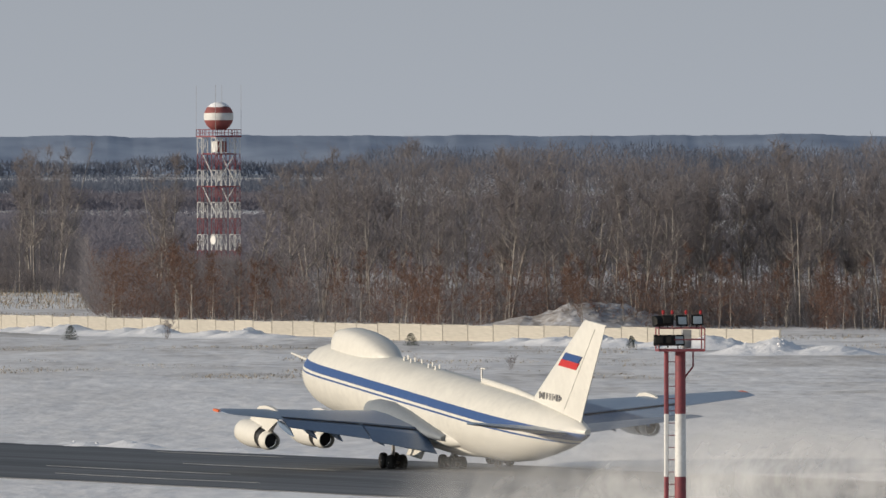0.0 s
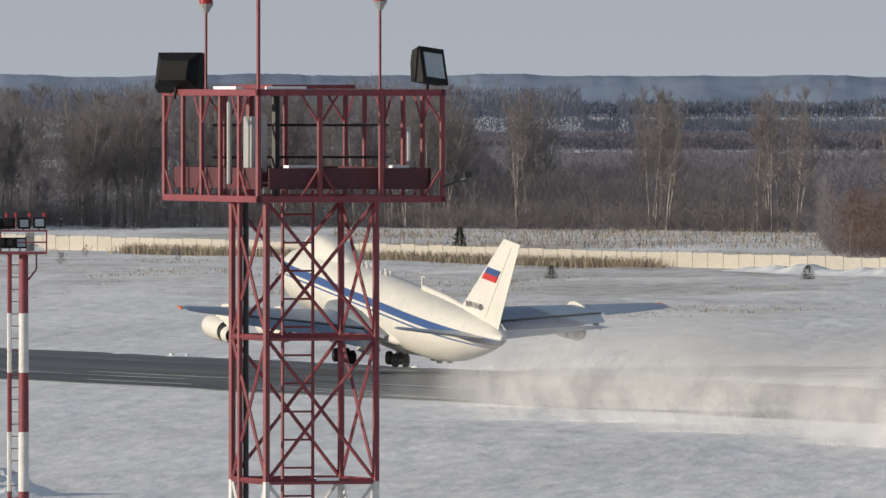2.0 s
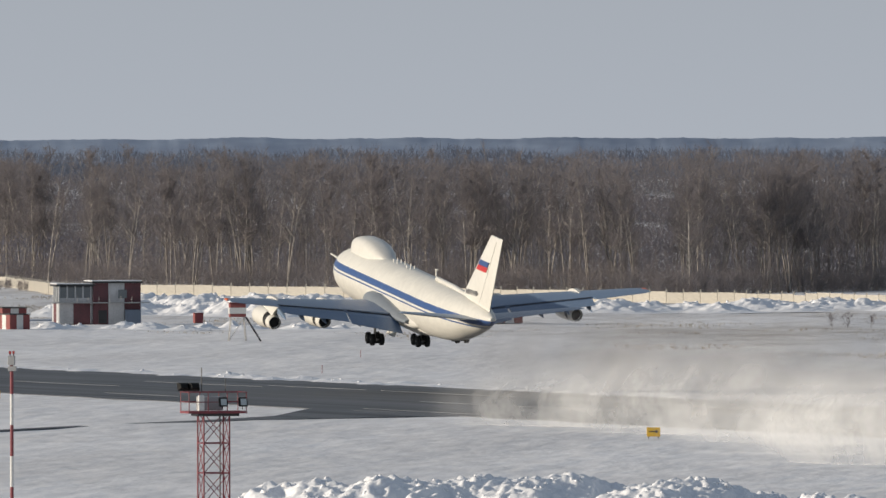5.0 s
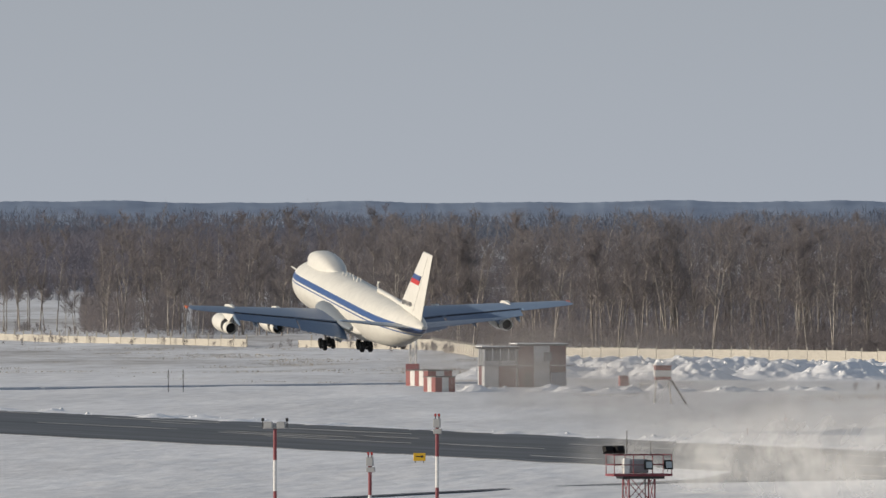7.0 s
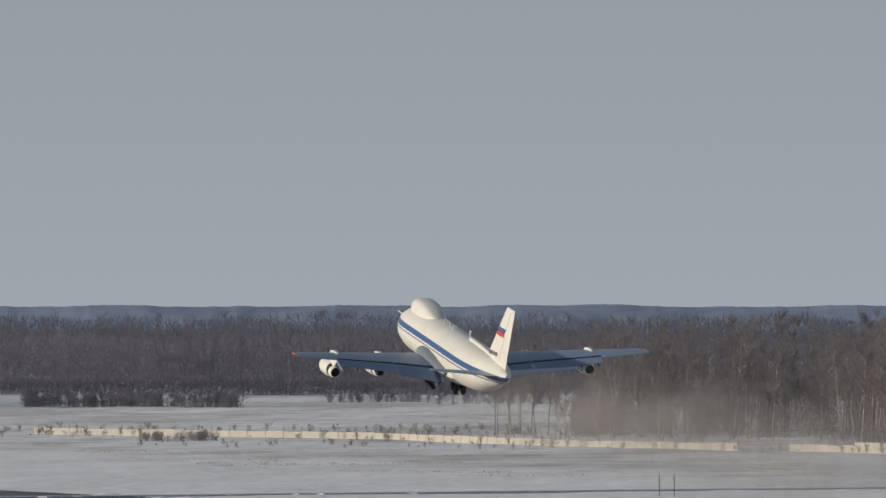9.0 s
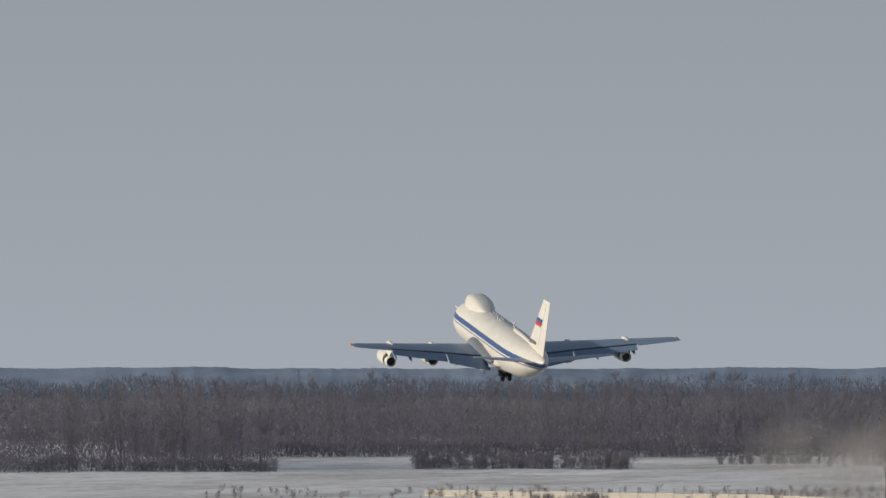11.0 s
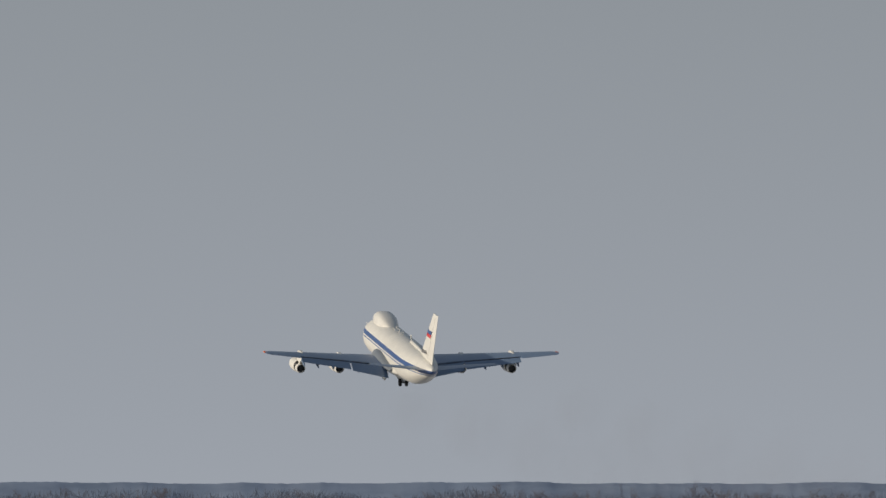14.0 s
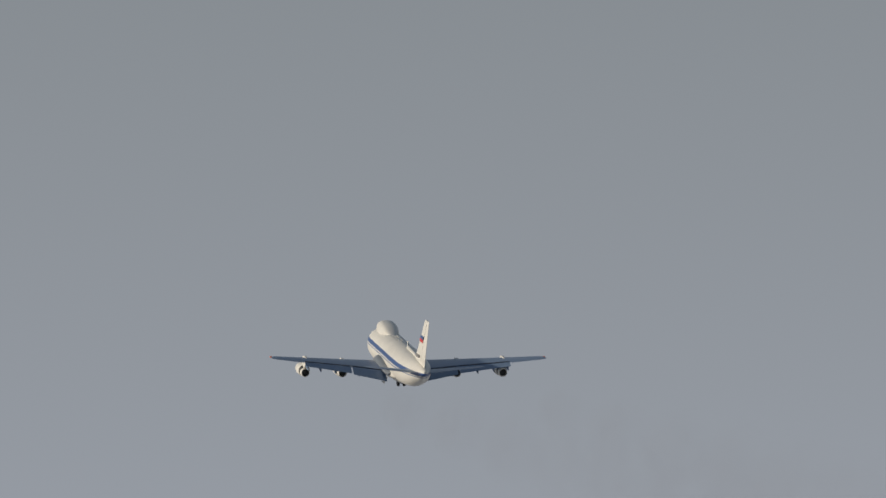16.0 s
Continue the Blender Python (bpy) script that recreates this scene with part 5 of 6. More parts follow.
def brush(name, seed, n, az0, az1, near, depth, height, mat, label, ln=(1.2, 3.0), width=0.09, gaps=None, lean=0.7, low=0.85):
    """The dense mass of twigs of a winter wood, sliver by sliver, under an uneven top."""
    rng = np.random.default_rng(seed)
    az = rng.uniform(az0, az1, n)
    if gaps:
        keep = np.array([gaps(a) > q for a, q in zip(az, rng.random(n))])
        az = az[keep]
        n = len(az)
    r = np.array([near(a) for a in az]) + rng.uniform(0, depth, n)
    top = np.array([height(a, q) for a, q in zip(az, r)])
    z = top * rng.random(n) ** low
    ra = np.radians(az)
    base = np.array([rise(q) for q in r]) if r.max() > 3000 else np.zeros(n)
    P = np.stack([-r * np.sin(ra), r * np.cos(ra), z + base - 0.3], 1)
    d = rng.normal(0, 1, (n, 3)) * np.array([0.7, 0.7, 0.5]) + np.array([0, 0, lean])
    d = d / np.linalg.norm(d, axis=1)[:, None] * rng.uniform(*ln, (n, 1))
    side = np.cross(d, rng.normal(0, 1, (n, 3)))
    side = side / np.linalg.norm(side, axis=1)[:, None] * width
    v = np.stack([P - side, P + side, P + d], 1).reshape(-1, 3)
    tagged(new(name, quick_mesh(name, v, np.arange(n * 3).reshape(-1, 3), [mat])), label, "wood", kind="stuff")


def crown_line(az, r):
    """Height of the massed twigs: rounded uneven crowns, low scrub in the open stretch."""
    h = 24.8 + 4.0 * noise.noise((az * 3.6, 0.4, 0)) + 3.0 * noise.noise((az * 11, r / 40, 5)) + 1.5 * noise.noise((az * 33, r / 15, 8))
    low = 10.0 + 3.0 * noise.noise((az * 6, r / 60, 2)) if az > 1.38 else 8.2 + 3.5 * noise.noise((az * 5, r / 60, 2))
    u = min(max((az - 0.45) / 0.2, 0.0), 1.0) * min(max((2.85 - az) / 0.2, 0.0), 1.0)
    h = h * (1 - u) + low * u
    if az > 7.9:
        h -= 3.0
    return h


def open_land(az):
    return 1.0 if az < 8.35 else max(0.0, (8.75 - az) / 0.4)


def snow_window(az):
    """1 where the fields behind lie open as far as the blue woods, 0 elsewhere."""
    return min(max((az - 0.3 + 0.3 * noise.noise((az * 9, 2, 2))) / 0.06, 0.0), 1.0) * min(max((2.35 - az + 0.3 * noise.noise((az * 9, 5, 2))) / 0.06, 0.0), 1.0)


FW = "distant purple-brown wood tinted with painted haze beyond snowy fields"
brush("twig_mass", 71, 470000, -2.1, 8.75, lambda a: front(a) + 22, 130, crown_line, TWIG, "dense grey-brown mass of winter twigs", (0.9, 2.4), 0.036, gaps=lambda a: open_land(a) * (0.62 if a < 0.5 else 1.0), lean=1.1, low=1.0)
brush("twig_mass", 72, 170000, -2.1, 8.75, lambda a: front(a) + 2, 26, lambda a, r: (6.0 if a < 1.4 else 4.2) + 3.0 * noise.noise((a * 9, r / 9, 1)), TWIG, "tangled brown brushwood at the foot of the wood", (0.6, 1.6), 0.036, gaps=open_land)
brush("twig_mass", 73, 36000, -2.0, 1.38, lambda a: front(a) - 22, 20, lambda a, r: 8.0 + 4 * noise.noise((a * 8, r / 9, 1)) + (2.5 if a > 1.0 else 0), TWIG_RED, "reddish thicket of young birch", (0.8, 2.0), 0.04, gaps=lambda a: 0.3 + noise.noise((a * 7, 4, 4)) * 1.4 + (0.5 if a > 1.0 else 0))
brush("twig_mass", 82, 130000, -2.1, 8.3, lambda a: 2960, 260, lambda a, r: 9.8 + 3.5 * noise.noise((a * 4, r / 90, 1)), HAZED_TWIG, "low bare wood behind the first trees", (1.0, 2.4), 0.10)
brush("far_wood", 74, 190000, 8.2, 12.9, lambda a: far(5000), 260, lambda a, r: 14.0 + 3.0 * noise.noise((a * 3, r / 80, 0)) + 1.5 * noise.noise((a * 14, r / 30, 2)), HAZED_TWIG, FW, (0.7, 1.6), 0.10, lean=1.0, gaps=lambda a: 1.0 if a > 9.3 else 0.4 + 0.9 * noise.noise((a * 9, 6, 1)))
brush("far_wood", 80, 34000, 8.2, 12.9, lambda a: far(4960), 16, lambda a, r: 5.0 + 2.5 * noise.noise((a * 9, r / 50, 4)), HAZED_TWIG, FW, (0.8, 2.2), 0.08, lean=1.4)
brush("far_wood", 81, 26000, 12.32, 15.6, lambda a: far(4200), 14, lambda a, r: 3.0 + 2.0 * noise.noise((a * 9, r / 50, 4)), HAZED_TWIG, FW, (0.8, 2.0), 0.08, gaps=lambda a: 0.75 + noise.noise((a * 8, 7, 7)))
brush("far_wood", 75, 125000, 12.32, 15.6, lambda a: far(4230), 240, lambda a, r: 17.0 + 3.0 * noise.noise((a * 3, r / 80, 3)) + 1.5 * noise.noise((a * 14, r / 30, 2)), HAZED_TWIG, FW, (0.7, 1.6), 0.10, lean=1.0, gaps=lambda a: 0.25 + (a - 12.32) * 4 + noise.noise((a * 12, 3, 1)))
brush("far_wood", 76, 170000, -2.3, 15.8, lambda a: far(7950), 110, lambda a, r: (12.5 + 3.0 * noise.noise((a * 3, r / 60, 6))) * (1 - snow_window(a)) + (2.6 + 2.5 * noise.noise((a * 9, r / 60, 6))) * snow_window(a), HAZED_WOOD, "woods painted haze-blue near the horizon", (1.2, 3.0), 0.13, lean=1.6)
brush("far_wood", 83, 60000, -2.3, 15.8, lambda a: 4752, 16, lambda a, r: 4.6 + 2.6 * noise.noise((a * 2.4, 1, 6)) + 1.2 * noise.noise((a * 13, 1, 6)), HAZED_WOOD, "woods painted haze-blue at the foot of the far hills", (1.2, 2.8), 0.19, lean=1.4)
brush("twig_mass", 84, 80000, 0.2, 2.9, lambda a: 3020, 420, lambda a, r: 10.5 + 2.5 * noise.noise((a * 6, r / 90, 4)), HAZED_TWIG, "low bare wood behind the first trees", (0.9, 2.0), 0.12)
brush("far_wood", 85, 50000, 0.2, 2.9, lambda a: far(6000), 110, lambda a, r: 4.2 + 1.6 * noise.noise((a * 5, r / 60, 3)), HAZED_TWIG, FW, (0.9, 2.0), 0.2)
brush("far_wood", 78, 60000, -2.2, 8.3, lambda a: far(5200), 60, lambda a, r: (1.0 if 0.3 < a < 2.4 else 3.2) + 2.0 * noise.noise((a * 5, r / 60, 2)), HAZED_TWIG, FW, (0.8, 1.8), 0.15)
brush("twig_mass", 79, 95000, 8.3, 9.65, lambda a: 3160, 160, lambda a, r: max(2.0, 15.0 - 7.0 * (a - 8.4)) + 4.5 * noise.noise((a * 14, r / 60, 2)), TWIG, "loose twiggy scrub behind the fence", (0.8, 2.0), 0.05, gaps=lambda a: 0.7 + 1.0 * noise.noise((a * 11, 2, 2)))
brush("far_wood", 77, 100000, -2.3, 15.8, lambda a: far(6100), 60, lambda a, r: 4.0 + 2.5 * noise.noise((a * 4, r / 60, 8)), HAZED_TWIG, FW, (0.9, 2.2), 0.15, gaps=lambda a: 0.8 + 1.3 * noise.noise((a * 3, 1, 9)))
wood("far_thicket", BUSH, far_trees(26, 150, 10.95, 11.78, 4290, 4380, (0.6, 1.4)) + far_trees(27, 60, 9.3, 10.2, 4450, 4560, (0.7, 1.3)) + far_trees(28, 40, 10.2, 10.6, 4550, 4600, (0.5, 0.9)), HAZED_TWIG, HAZED_TWIG, "dark thicket on a snowy field")
wood("field_scrub", BUSH, far_trees(29, 190, 9.1, 12.6, 3240, 3480, (0.15, 0.6)) + far_trees(30, 40, 8.9, 11.4, 2960, 3120, (0.2, 0.5)) + far_trees(34, 40, 11.0, 11.35, 3130, 3165, (0.4, 0.7)), TWIG, TWIG, "low brown scrub round the fence")
wood("roadside_trees", TALL, far_trees(31, 8, 9.74, 9.95, 3300, 3360, (0.72, 0.96)) + far_trees(32, 85, 8.45, 9.57, 3180, 3500, (0.68, 1.0)) + far_trees(33, 3, 9.6, 9.72, 3150, 3300, (0.35, 0.6)), BARK, TWIG, "loose row of bare trees behind the fence", 0.9)


def fence_scrub():
    rng = random.Random(91)
    line = [(-395, 2760), (-412, 2830), (-500, 2960), (-568, 3090), (-657, 3160)]
    out = []
    for (x0, y0), (x1, y1) in zip(line, line[1:]):
        for _ in range(26):
            u = rng.random()
            if noise.noise((x0 * 0.1 + u * 7, 3, 8)) > -0.12:
                x, y = x0 + (x1 - x0) * u + rng.uniform(-2, 2), y0 + (y1 - y0) * u - rng.uniform(1, 22)
                out.append((x, y, rise(math.hypot(x, y)) - 0.15, rng.uniform(0.22, 0.6)))
    return out


wood("fence_scrub", BUSH, fence_scrub(), TWIG, TWIG, "low brown scrub along the concrete fence")


# ---------------------------------------------------------------- far hills
def ridge():
    verts, faces = [], []
    azs = np.arange(-8, 26, 0.02)
    for az in azs:
        top = 29.9 + 0.7 * noise.noise((az * 1.3, 3, 0)) + 0.4 * min(max(3 * noise.noise((az * 3.2, 8, 0)), -0.6), 0.8) + 0.3 * max(0.0, noise.noise((az * 8, 1, 0))) + 0.35 * abs(noise.noise((az * 24, 1, 0))) + 0.2 * noise.noise((az * 60, 1, 0))
        for r, z in ((4765, 15.0), (4800, 20.5 + 1.5 * noise.noise((az * 4, 2, 7))), (4840, top), (4890, 5.0)):
            x, y = polar(az, r)
            verts.append((x, y, z))
    n = len(azs)
    for k in range(n - 1):
        for j in range(3):
            a, b, c, d = k * 4 + j, (k + 1) * 4 + j, (k + 1) * 4 + j + 1, k * 4 + j + 1
            faces += [(a, b, c), (a, c, d)]
    tagged(new("backdrop", quick_mesh("backdrop", verts, faces, [RIDGE])), "low wooded hills painted haze-blue on the horizon", "hills", kind="structure")


ridge()


# ---------------------------------------------------------------- shrubs, spruces and grass on the field
def spruce(x, y, h, seed):
    rng = np.random.default_rng(seed)
    t = empty("spruce", Matrix.Translation((x, y, 0)), "small dark green spruce standing in the snow", "spruce", "small spruces")
    bm = bmesh.new()
    tube(bm, (0, 0, -0.1), (0, 0, h), 0.05 * h / 2, 0.01, 6)
    part("trunk", bm, BARK, t)
    n = 900
    u = rng.uniform(0.05, 1, n) ** 1.2
    ang = rng.uniform(0, math.tau, n)
    rad = (1 - u) ** 0.6 * h * (0.50 if h < 2.5 else 0.30) * rng.uniform(0.2, 1.15, n) * (0.8 + 0.4 * np.sin(ang * 2 + seed)) + 0.03
    p = np.stack([rad * np.cos(ang), rad * np.sin(ang), u * h], 1)
    d = np.stack([np.cos(ang), np.sin(ang), rng.uniform(-0.5, 0.3, n)], 1) * rng.uniform(0.15, 0.32, (n, 1)) * h / 3
    side = np.cross(d, rng.normal(0, 1, (n, 3)))
    side = side / np.linalg.norm(side, axis=1)[:, None] * 0.07 * h / 3
    v = np.stack([p - side, p + side, p + d], 1).reshape(-1, 3)
    ob = new("crown", quick_mesh("crown", v, np.arange(n * 3).reshape(-1, 3), [SPRUCE]))
    ob.parent = t


for k, (x, y, h) in enumerate(((-115.1, 2344, 4.3), (-51.6, 2034, 2.0), (-4.3, 1972, 1.7), (-87.5, 2042, 1.8), (-93.6, 2038, 1.3), (-187, 2239, 1.9), (25, 1950, 1.6), (32, 1935, 1.4))):
    spruce(x, y, h, 50 + k)
single_trees(BUSH, TWIG, TWIG, [(-193.4, 2210, -0.1, 0.62), (-196, 2214, -0.1, 0.55), (-190, 2212, -0.1, 0.5), (-168.3, 2206, -0.1, 0.6), (-171.8, 2300, -0.1, 0.55), (-254.3, 2187, -0.1, 0.4), (-251, 2189, -0.1, 0.36),
                                (-38.5, 2046, -0.1, 0.85), (-154, 2254, -0.1, 0.6), (-413, 2786, -0.1, 0.75), (-473, 2936, -0.1, 0.8), (-476, 2938, -0.1, 0.7), (-12, 1985, -0.1, 0.4), (8, 1760, -0.1, 0.5)],
             "leafless brown shrub standing in the snow", "shrub", "shrubs on the field")


def grass(name, seed, n, place, hs, label):
    """Thin blades of dry grass poking through the snow."""
    rng = np.random.default_rng(seed)
    P = np.array([place(rng) for _ in range(n)])
    h = rng.uniform(*hs, (n, 1))
    d = np.concatenate([rng.normal(0, 0.25, (n, 2)), np.ones((n, 1))], 1) * h
    side = np.concatenate([rng.normal(0, 1, (n, 2)), np.zeros((n, 1))], 1)
    side = side / np.linalg.norm(side, axis=1)[:, None] * 0.08
    v = np.stack([P - side, P + side, P + d], 1).reshape(-1, 3)
    tagged(new(name, quick_mesh(name, v, np.arange(n * 3).reshape(-1, 3), [DRYGRASS])), label, "grass", kind="stuff")


def reed_place(rng):
    u = rng.random()
    x, y = -80 + (-172 + 80) * u, 2165 + (2355 - 2165) * u
    return (x + rng.normal(0, 1.2) + 3, y - 6 + rng.normal(0, 4), -0.1)


def tuft_place(rng):
    while True:
        az, r = rng.uniform(-2, 13), rng.uniform(1700, 2950)
        x, y = polar(az, r)
        b = Vector((x, y, 0)).dot(ACROSS)
        if b > 670 and noise.noise((x / 26, y / 60, 2)) + 0.5 * noise.noise((x / 9, y / 20, 6)) > 0.12:
            return (x, y, -0.12)


grass("reeds", 61, 9000, reed_place, (0.9, 2.0), "brown dry reeds before the concrete fence")
grass("dry_grass", 62, 70000, tuft_place, (0.06, 0.30), "tufts of dry grass poking through the snow")


def scrub_place(rng):
    az = rng.uniform(0.9, 3.3)
    r = rng.uniform(2420, 2720)
    x, y = polar(az, r)
    return (x, y, -0.1)


grass("dry_grass", 63, 7000, scrub_place, (0.3, 1.1), "tufts of dry grass on the snow before the trees")


# ---------------------------------------------------------------- shaded furrow across the field, painted as a grey-blue strip
FURROW_SHADE = material("painted_furrow_shade", (0.46, 0.48, 0.53), 0.8, (0.60, 0.61, 0.64), 0.15, 0.8, 0.1, 0.6, fine=6)
bm = bmesh.new()
rows = []
for k in range(240):
    az = 8.0 + 4.6 * k / 239
    mid = 2306 - 36 * (az - 8.0) + 3 * noise.noise((az * 3, 2, 2))
    half = 4.0 + 2.5 * noise.noise((az * 14, 6, 2))
    p, q = polar(az, mid - half), polar(az, mid + half)
    rows.append([Vector((*p, 0.22)), Vector((*q, 0.22)), Vector((*q, -0.4)), Vector((*p, -0.4))])
loft(bm, rows)
tagged(part("track", bm, FURROW_SHADE), "narrow grey-blue strip painting a shaded furrow across the snowfield", "track", kind="structure")

# ---------------------------------------------------------------- taxiway turn-off
bm = bmesh.new()
loft(bm, [[field(*q, z) for q, z in ((a, 0.03), (b, 0.03), (b, -0.3), (a, -0.3))] for a, b in
          (((1395, 487.5), (1440, 486.5)), ((1384, 463), (1402, 470)), ((1372, 450), (1384, 457)), ((1344, 425), (1357, 433)), ((1290, 385), (1302, 390)))])
tagged(part("taxiway", bm, ASPHALT), "narrow cleared taxiway leaving the runway", "taxiway", kind="structure")
# long bright films of packed snow on the asphalt
rnd = random.Random(31)
for k in range(46):
    a0, b0 = rnd.uniform(1050, 2050), rnd.uniform(491, 540)
    ln, w = rnd.uniform(20, 70), rnd.uniform(0.25, 0.9)
    bm = bmesh.new()
    rows = []
    for i in range(9):
        u = i / 8
        ww = w * math.sin(math.pi * u) ** 0.6 + 0.02
        j = 0.4 * noise.noise((u * 4, k, 0))
        rows.append([field(a0 + ln * u, b0 - ww + j, 0.045), field(a0 + ln * u, b0 + ww + j, 0.045), field(a0 + ln * u, b0 + ww + j, 0.0), field(a0 + ln * u, b0 - ww + j, 0.0)])
    loft(bm, rows)
    tagged(part("packed_snow", bm, STREAK), "thin streak of packed snow on the asphalt", "snow streak", "snow streaks", "stuff")


# ---------------------------------------------------------------- blown snow and exhaust
def vapour(name, colour, density, grain, spread=0.6, lift=0.0):
    """Fine particles in the air: thin towards their edges and unevenly dense."""
    m = bpy.data.materials.new(name)
    m.use_nodes = True
    n, l = m.node_tree.nodes, m.node_tree.links
    n.remove(n["Principled BSDF"])
    co = n.new("ShaderNodeTexCoord")
    ln = n.new("ShaderNodeVectorMath")
    ln.operation = "LENGTH"
    l.new(co.outputs["Object"], ln.inputs[0])
    edge = n.new("ShaderNodeMapRange")
    edge.interpolation_type = "SMOOTHERSTEP"
    edge.inputs["From Min"].default_value, edge.inputs["From Max"].default_value = 1.0, 0.05
    l.new(ln.outputs["Value"], edge.inputs["Value"])
    oi = n.new("ShaderNodeObjectInfo")
    sh = n.new("ShaderNodeVectorMath")
    sh.operation = "MULTIPLY_ADD"
    sh.inputs[1].default_value = (37, 21, 13)
    l.new(oi.outputs["Random"], sh.inputs[0])
    grow = n.new("ShaderNodeVectorMath")
    grow.operation = "MULTIPLY"
    grow.inputs[1].default_value = (2.6, 1.0, 0.7)
    l.new(co.outputs["Object"], grow.inputs[0])
    l.new(grow.outputs["Vector"], sh.inputs[2])
    tex = n.new("ShaderNodeTexNoise")
    tex.inputs["Scale"].default_value, tex.inputs["Detail"].default_value, tex.inputs["Roughness"].default_value = grain, 5, 0.6
    l.new(sh.outputs["Vector"], tex.inputs["Vector"])
    cut = n.new("ShaderNodeMapRange")
    cut.inputs["From Min"].default_value, cut.inputs["From Max"].default_value = 0.5 - lift - spread / 2, 0.5 - lift + spread / 2
    l.new(tex.outputs["Fac"], cut.inputs["Value"])
    mul = n.new("ShaderNodeMath")
    mul.operation = "MULTIPLY"
    l.new(edge.outputs["Result"], mul.inputs[0])
    l.new(cut.outputs["Result"], mul.inputs[1])
    mu2 = n.new("ShaderNodeMath")
    mu2.operation = "MULTIPLY"
    mu2.inputs[1].default_value = density
    l.new(mul.outputs[0], mu2.inputs[0])
    di, tr, clear = n.new("ShaderNodeBsdfDiffuse"), n.new("ShaderNodeBsdfTranslucent"), n.new("ShaderNodeBsdfTransparent")
    for q in (di, tr):
        q.inputs["Color"].default_value = (*colour, 1)
    half, mix = n.new("ShaderNodeMixShader"), n.new("ShaderNodeMixShader")
    half.inputs[0].default_value = 0.5
    l.new(di.outputs[0], half.inputs[1])
    l.new(tr.outputs[0], half.inputs[2])
    l.new(mu2.outputs[0], mix.inputs[0])
    l.new(clear.outputs[0], mix.inputs[1])
    l.new(half.outputs[0], mix.inputs[2])
    l.new(mix.outputs[0], n["Material Output"].inputs["Surface"])
    return m


SPRAY = vapour("blown_snow", (0.95, 0.94, 0.92), 0.95, 2.0, 0.44, 0.05)
MIST = vapour("thin_snow_mist", (0.93, 0.92, 0.91), 0.62, 1.4, 0.6, 0.10)
SMOKE = vapour("exhaust_smoke", (0.32, 0.29, 0.28), 0.12, 1.4, 0.8, 0.15)
HAZE = vapour("exhaust_haze", (0.46, 0.44, 0.43), 0.62, 1.2, 0.8, 0.15)


def puff_mesh(name, mat):
    """A shallow billow: a disc swollen towards the viewer and crumpled."""
    bm = bmesh.new()
    rings = []
    for i in range(9):
        r = i / 8
        rings.append([Vector((r * math.cos(q), -0.45 * (1 - r * r) + 0.06 * noise.noise((3 * r * math.cos(q), 3 * r * math.sin(q), 2)), r * math.sin(q))) for q in np.linspace(0, math.tau, 29)[:-1]])
    rings[0] = [p + Vector((0.003 * math.cos(k), 0, 0.003 * math.sin(k))) for k, p in enumerate(rings[0])]
    loft(bm, rings, caps=False)
    return mesh_of(name, bm, mat, True)


def puff(name, me, size, label, category, group):
    ob = new(name, me)
    ob.scale = size
    ob.visible_shadow = False
    return tagged(ob, label, category, group)


SPRAY_MESH, MIST_MESH, SMOKE_MESH = puff_mesh("snow_cloud", SPRAY), puff_mesh("snow_mist", MIST), puff_mesh("smoke_puff", SMOKE)
scene.cycles.transparent_max_bounces = 32
HAZE_MESH = puff_mesh("exhaust_haze", HAZE)
rnd = random.Random(77)
SPRAYS = []
for k in range(14):
    a = 780 + 43 * k
    SPRAYS.append((puff("snow_cloud", SPRAY_MESH, (rnd.uniform(26, 36), 14, rnd.uniform(5.5, 9.5)), "billow of white snow blown up behind the jet", "snow cloud", "blown snow clouds"), a, rnd.uniform(496, 510), rnd.uniform(0.0, 1.0), 0.5, 14.5))
for k in range(8):
    a = 740 + 80 * k
    SPRAYS.append((puff("snow_mist", MIST_MESH, (rnd.uniform(46, 60), 18, rnd.uniform(9, 13)), "thin veil of blown snow over the runway", "snow cloud", "blown snow clouds"), a, rnd.uniform(505, 530), rnd.uniform(2.0, 4.0), 1.4, 5.0))
TRAILS = []
for side in (-13.5, 13.5):
    for k in range(7):
        s = 6.0 + 1.5 * k
        TRAILS.append((puff("smoke_puff", SMOKE_MESH, (s * 1.3, s, s * 0.9), "faint brown-grey exhaust haze behind the engines", "smoke", "exhaust haze"), side, 70 + 45 * k, 99.0))
    for k in range(5):
        TRAILS.append((puff("exhaust_haze", HAZE_MESH, (rnd.uniform(14, 20), 9, rnd.uniform(6, 8.5)), "grey shimmering exhaust haze over the snow", "smoke", "exhaust haze"), side * (0.4 + 0.15 * k), 60 + 38 * k, 9.5))

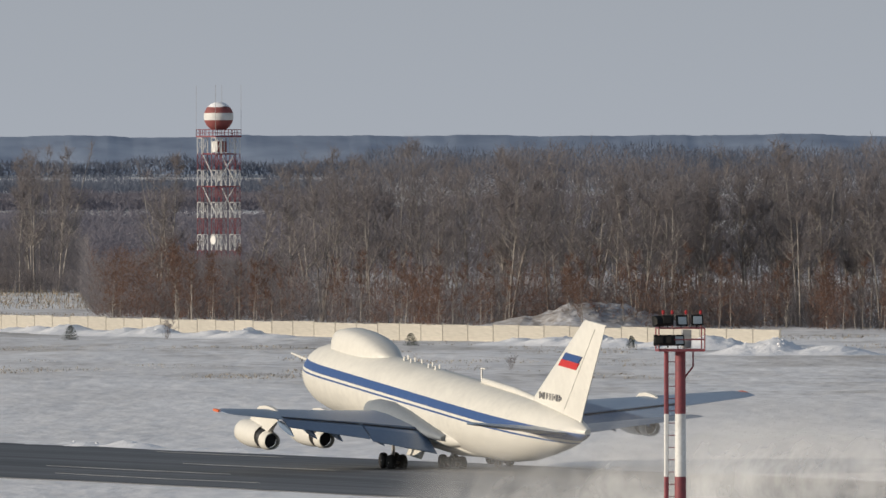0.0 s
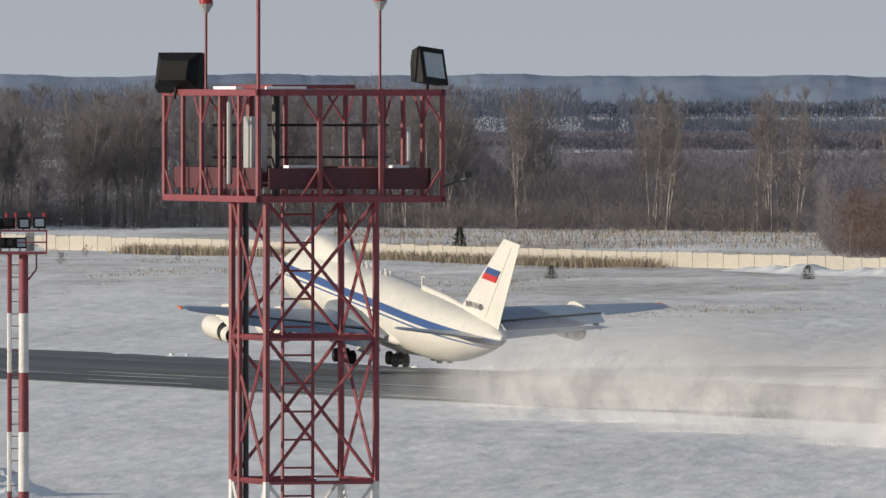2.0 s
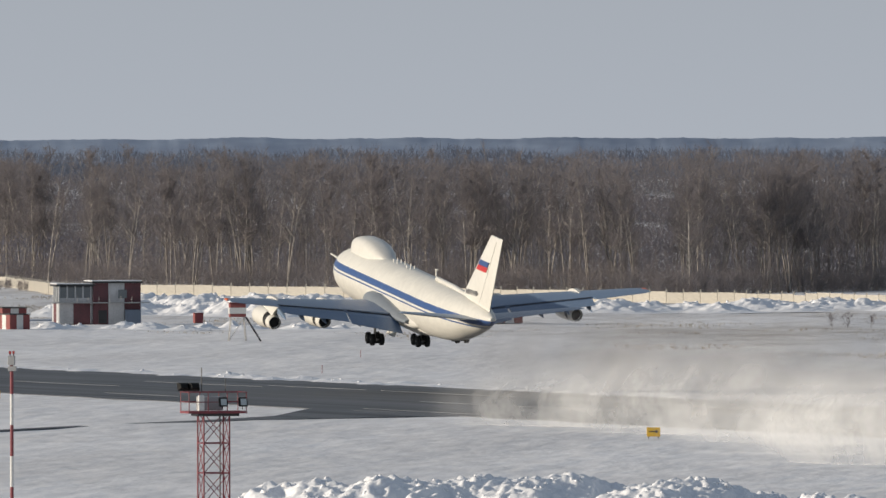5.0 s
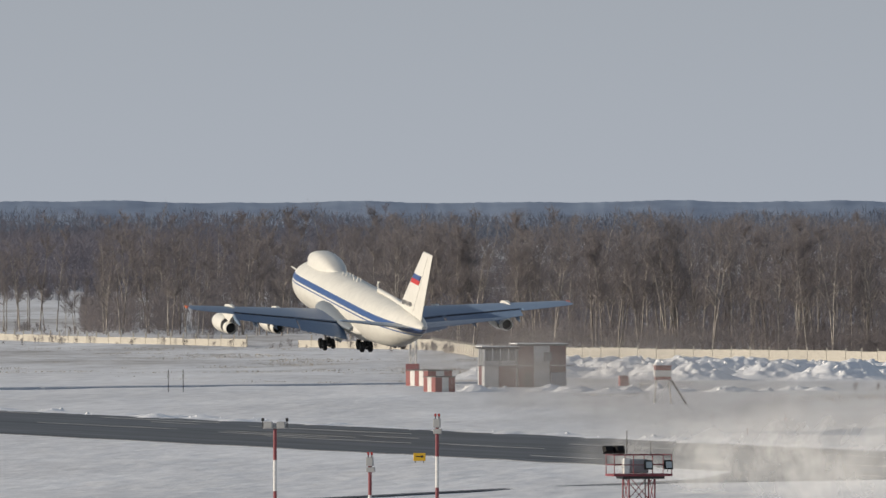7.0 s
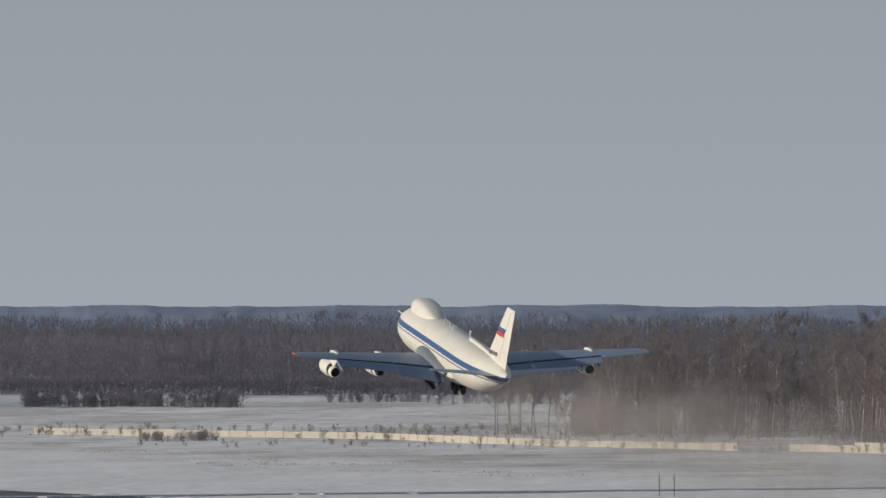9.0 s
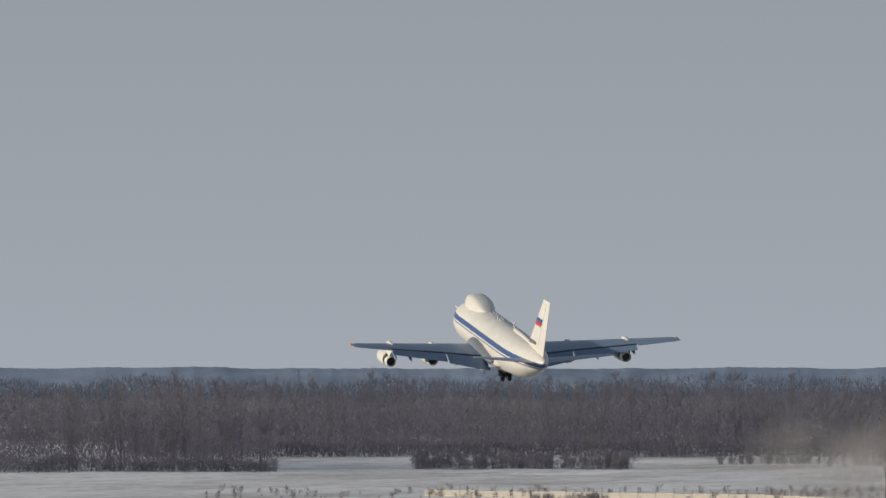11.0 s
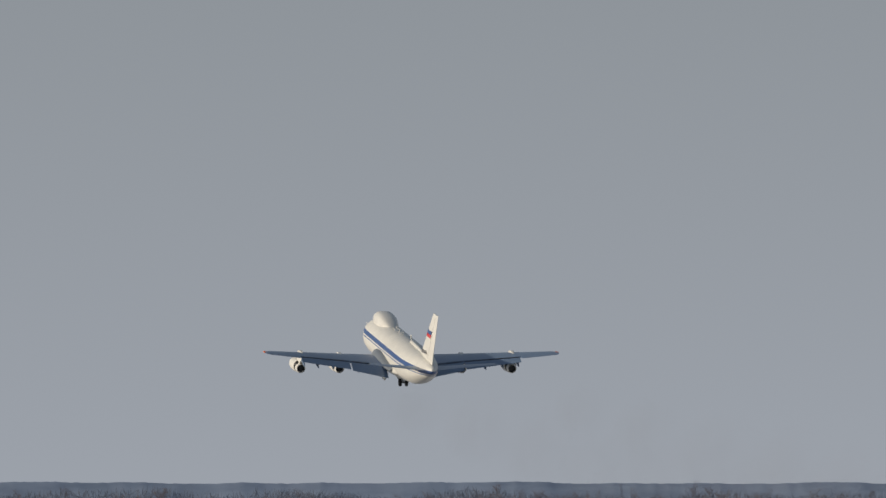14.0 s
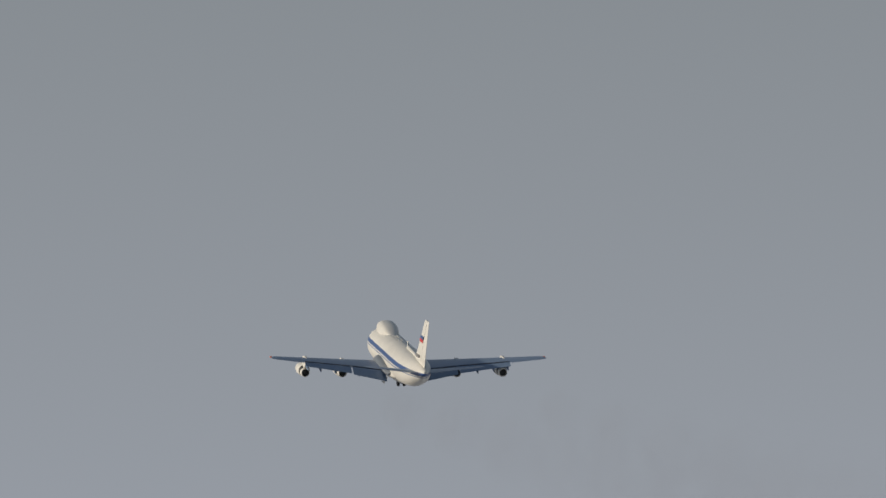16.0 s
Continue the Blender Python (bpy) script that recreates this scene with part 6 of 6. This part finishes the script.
# ---------------------------------------------------------------- what moves
# seconds, metres along and across the field, height, heading change, pitch, bank
FLIGHT = [
    (0, 1103.2, 533.6, 5.14, -1.35, 6.16, -1.34), (0.5, 1143.8, 533.0, 5.09, -1.28, 6.50, -1.17), (1, 1184.9, 532.3, 5.27, -1.34, 6.98, -0.73),
    (1.5, 1226.4, 531.7, 5.55, -1.35, 7.37, -0.23), (2, 1268.5, 531.3, 5.95, -1.62, 7.60, -0.07), (2.5, 1311.2, 531.0, 6.49, -1.66, 7.55, 0.21),
    (3, 1354.4, 530.7, 7.14, -1.75, 7.44, 0.50), (3.5, 1398.1, 530.6, 7.88, -1.91, 7.01, 0.65), (4, 1442.1, 530.6, 8.66, -1.97, 7.13, 0.13),
    (4.5, 1486.5, 530.5, 9.46, -2.02, 7.16, -0.55), (5, 1530.9, 530.3, 10.42, -1.95, 7.18, -1.08), (7.3, 1734.7, 529.6, 16.07, -1.88, 7.70, -0.47),
    (7.5, 1752.3, 529.5, 16.62, -1.89, 7.82, -0.46), (8, 1795.9, 530.0, 18.16, -1.83, 8.13, -0.27), (8.5, 1839.6, 529.4, 19.91, -1.87, 8.83, -0.47),
    (9, 1883.4, 528.8, 21.89, -1.90, 9.06, -0.61), (9.5, 1927.3, 528.4, 24.08, -1.99, 9.04, -0.88), (10, 1971.4, 528.0, 26.50, -2.03, 8.87, -1.16),
    (10.2, 1989.1, 527.7, 27.54, -2.07, 8.85, -1.27), (12.3, 2175.7, 525.5, 39.30, -2.27, 9.34, -0.63), (12.5, 2193.5, 525.3, 40.46, -2.29, 9.45, -0.54),
    (13, 2238.0, 524.5, 43.45, -2.37, 9.11, -0.35), (13.5, 2282.6, 524.0, 46.40, -2.51, 8.77, -0.18), (14, 2327.1, 523.9, 49.35, -2.67, 8.71, -0.04),
    (14.5, 2371.7, 523.8, 52.31, -2.84, 8.92, 0.01), (15, 2416.4, 523.7, 55.27, -3.06, 8.57, -0.16), (15.5, 2461.0, 523.7, 58.23, -3.21, 8.49, -0.23),
    (16, 2505.7, 523.6, 61.19, -3.32, 8.30, -0.17)]


def flight_pose(a, b, z, turn, pitch, bank):
    return Matrix.Translation(field(a, b, z)) @ pose(0, 0, 0, 0, 0, 90 + 25.767 + turn) @ pose(0, 0, 0, 0, -pitch, 0) @ pose(0, 0, 0, bank, 0, 0)


def motions():
    walk(craft, [(t, flight_pose(*r)) for t, *r in FLIGHT])
    for k, (g, s, y) in enumerate(gears):
        base = Matrix.Translation(station(s, y, -2.2 if y else -2.6))
        if y:
            side = -1 if y > 0 else 1
            fold = [(0, 0), (5.4, 0), (7.3, 14), (9, 42), (10.5, 62), (12.5, 84), (16, 100)]
            rows = [(t, base @ pose(0, 0, 0, side * a, 0, 0)) for t, a in fold]
        else:
            fold = [(0, 0), (5.4, 0), (7.3, 4), (9, 12), (12.5, 24), (14, 40), (16, 62)]
            rows = [(t, base @ pose(0, 0, 0, 0, -a, 0)) for t, a in fold]
        walk(g, rows)
    T, A = [r[0] for r in FLIGHT], [r[1] for r in FLIGHT]
    # snow lies on the ground until the jet blast lifts it, then drifts aside and thins upwards
    for ob, a, b, lift, slow, wind in SPRAYS:
        front = a + float(np.interp(a, (800, 1250), (38, 84))) + (0 if wind > 8 else 28)
        t0 = float(np.interp(front, A, T)) if front > A[0] else (front - A[0]) / 82.0
        rows = []
        for t in sorted({0.0, 16.0, *[min(max(t0 + d, 0.0), 16.0) for d in (-0.3, 0.25, 0.7, 1.5, 3.0, 6.0)]}):
            age = t - t0
            up = min(max((age + 0.2) / (0.5 + slow), 0.0), 1.0)
            deep = -ob.scale[2] * 1.5
            z = deep + (lift - deep) * up + (0.7 if wind > 8 else 1.1) * max(age, 0.0) ** 0.9
            drift = wind * max(age, 0.0) if age < 5 else wind * 5 + 2 * (age - 5)
            rows.append((t, Matrix.Translation(field(a + 1.5 * max(age, 0), b - drift, z)) @ pose(0, 0, 0, 0, 0, -42)))
        walk(ob, rows)
    # exhaust haze trails along the path just flown and is left behind in the end
    for ob, side, back, stay in TRAILS:
        rows = []
        for t in [k * 1.0 for k in range(17)]:
            a = float(np.interp(min(t, stay), T, A)) - back + 3.0 * max(t - stay, 0.0)
            z = float(np.interp(a, A, [r[3] for r in FLIGHT])) - 4.0 - back * 0.012
            rows.append((t, Matrix.Translation(field(a, float(np.interp(t, T, [r[2] for r in FLIGHT])) + side, z)) @ pose(0, 0, 0, 0, 0, -30)))
        walk(ob, rows)


motions()
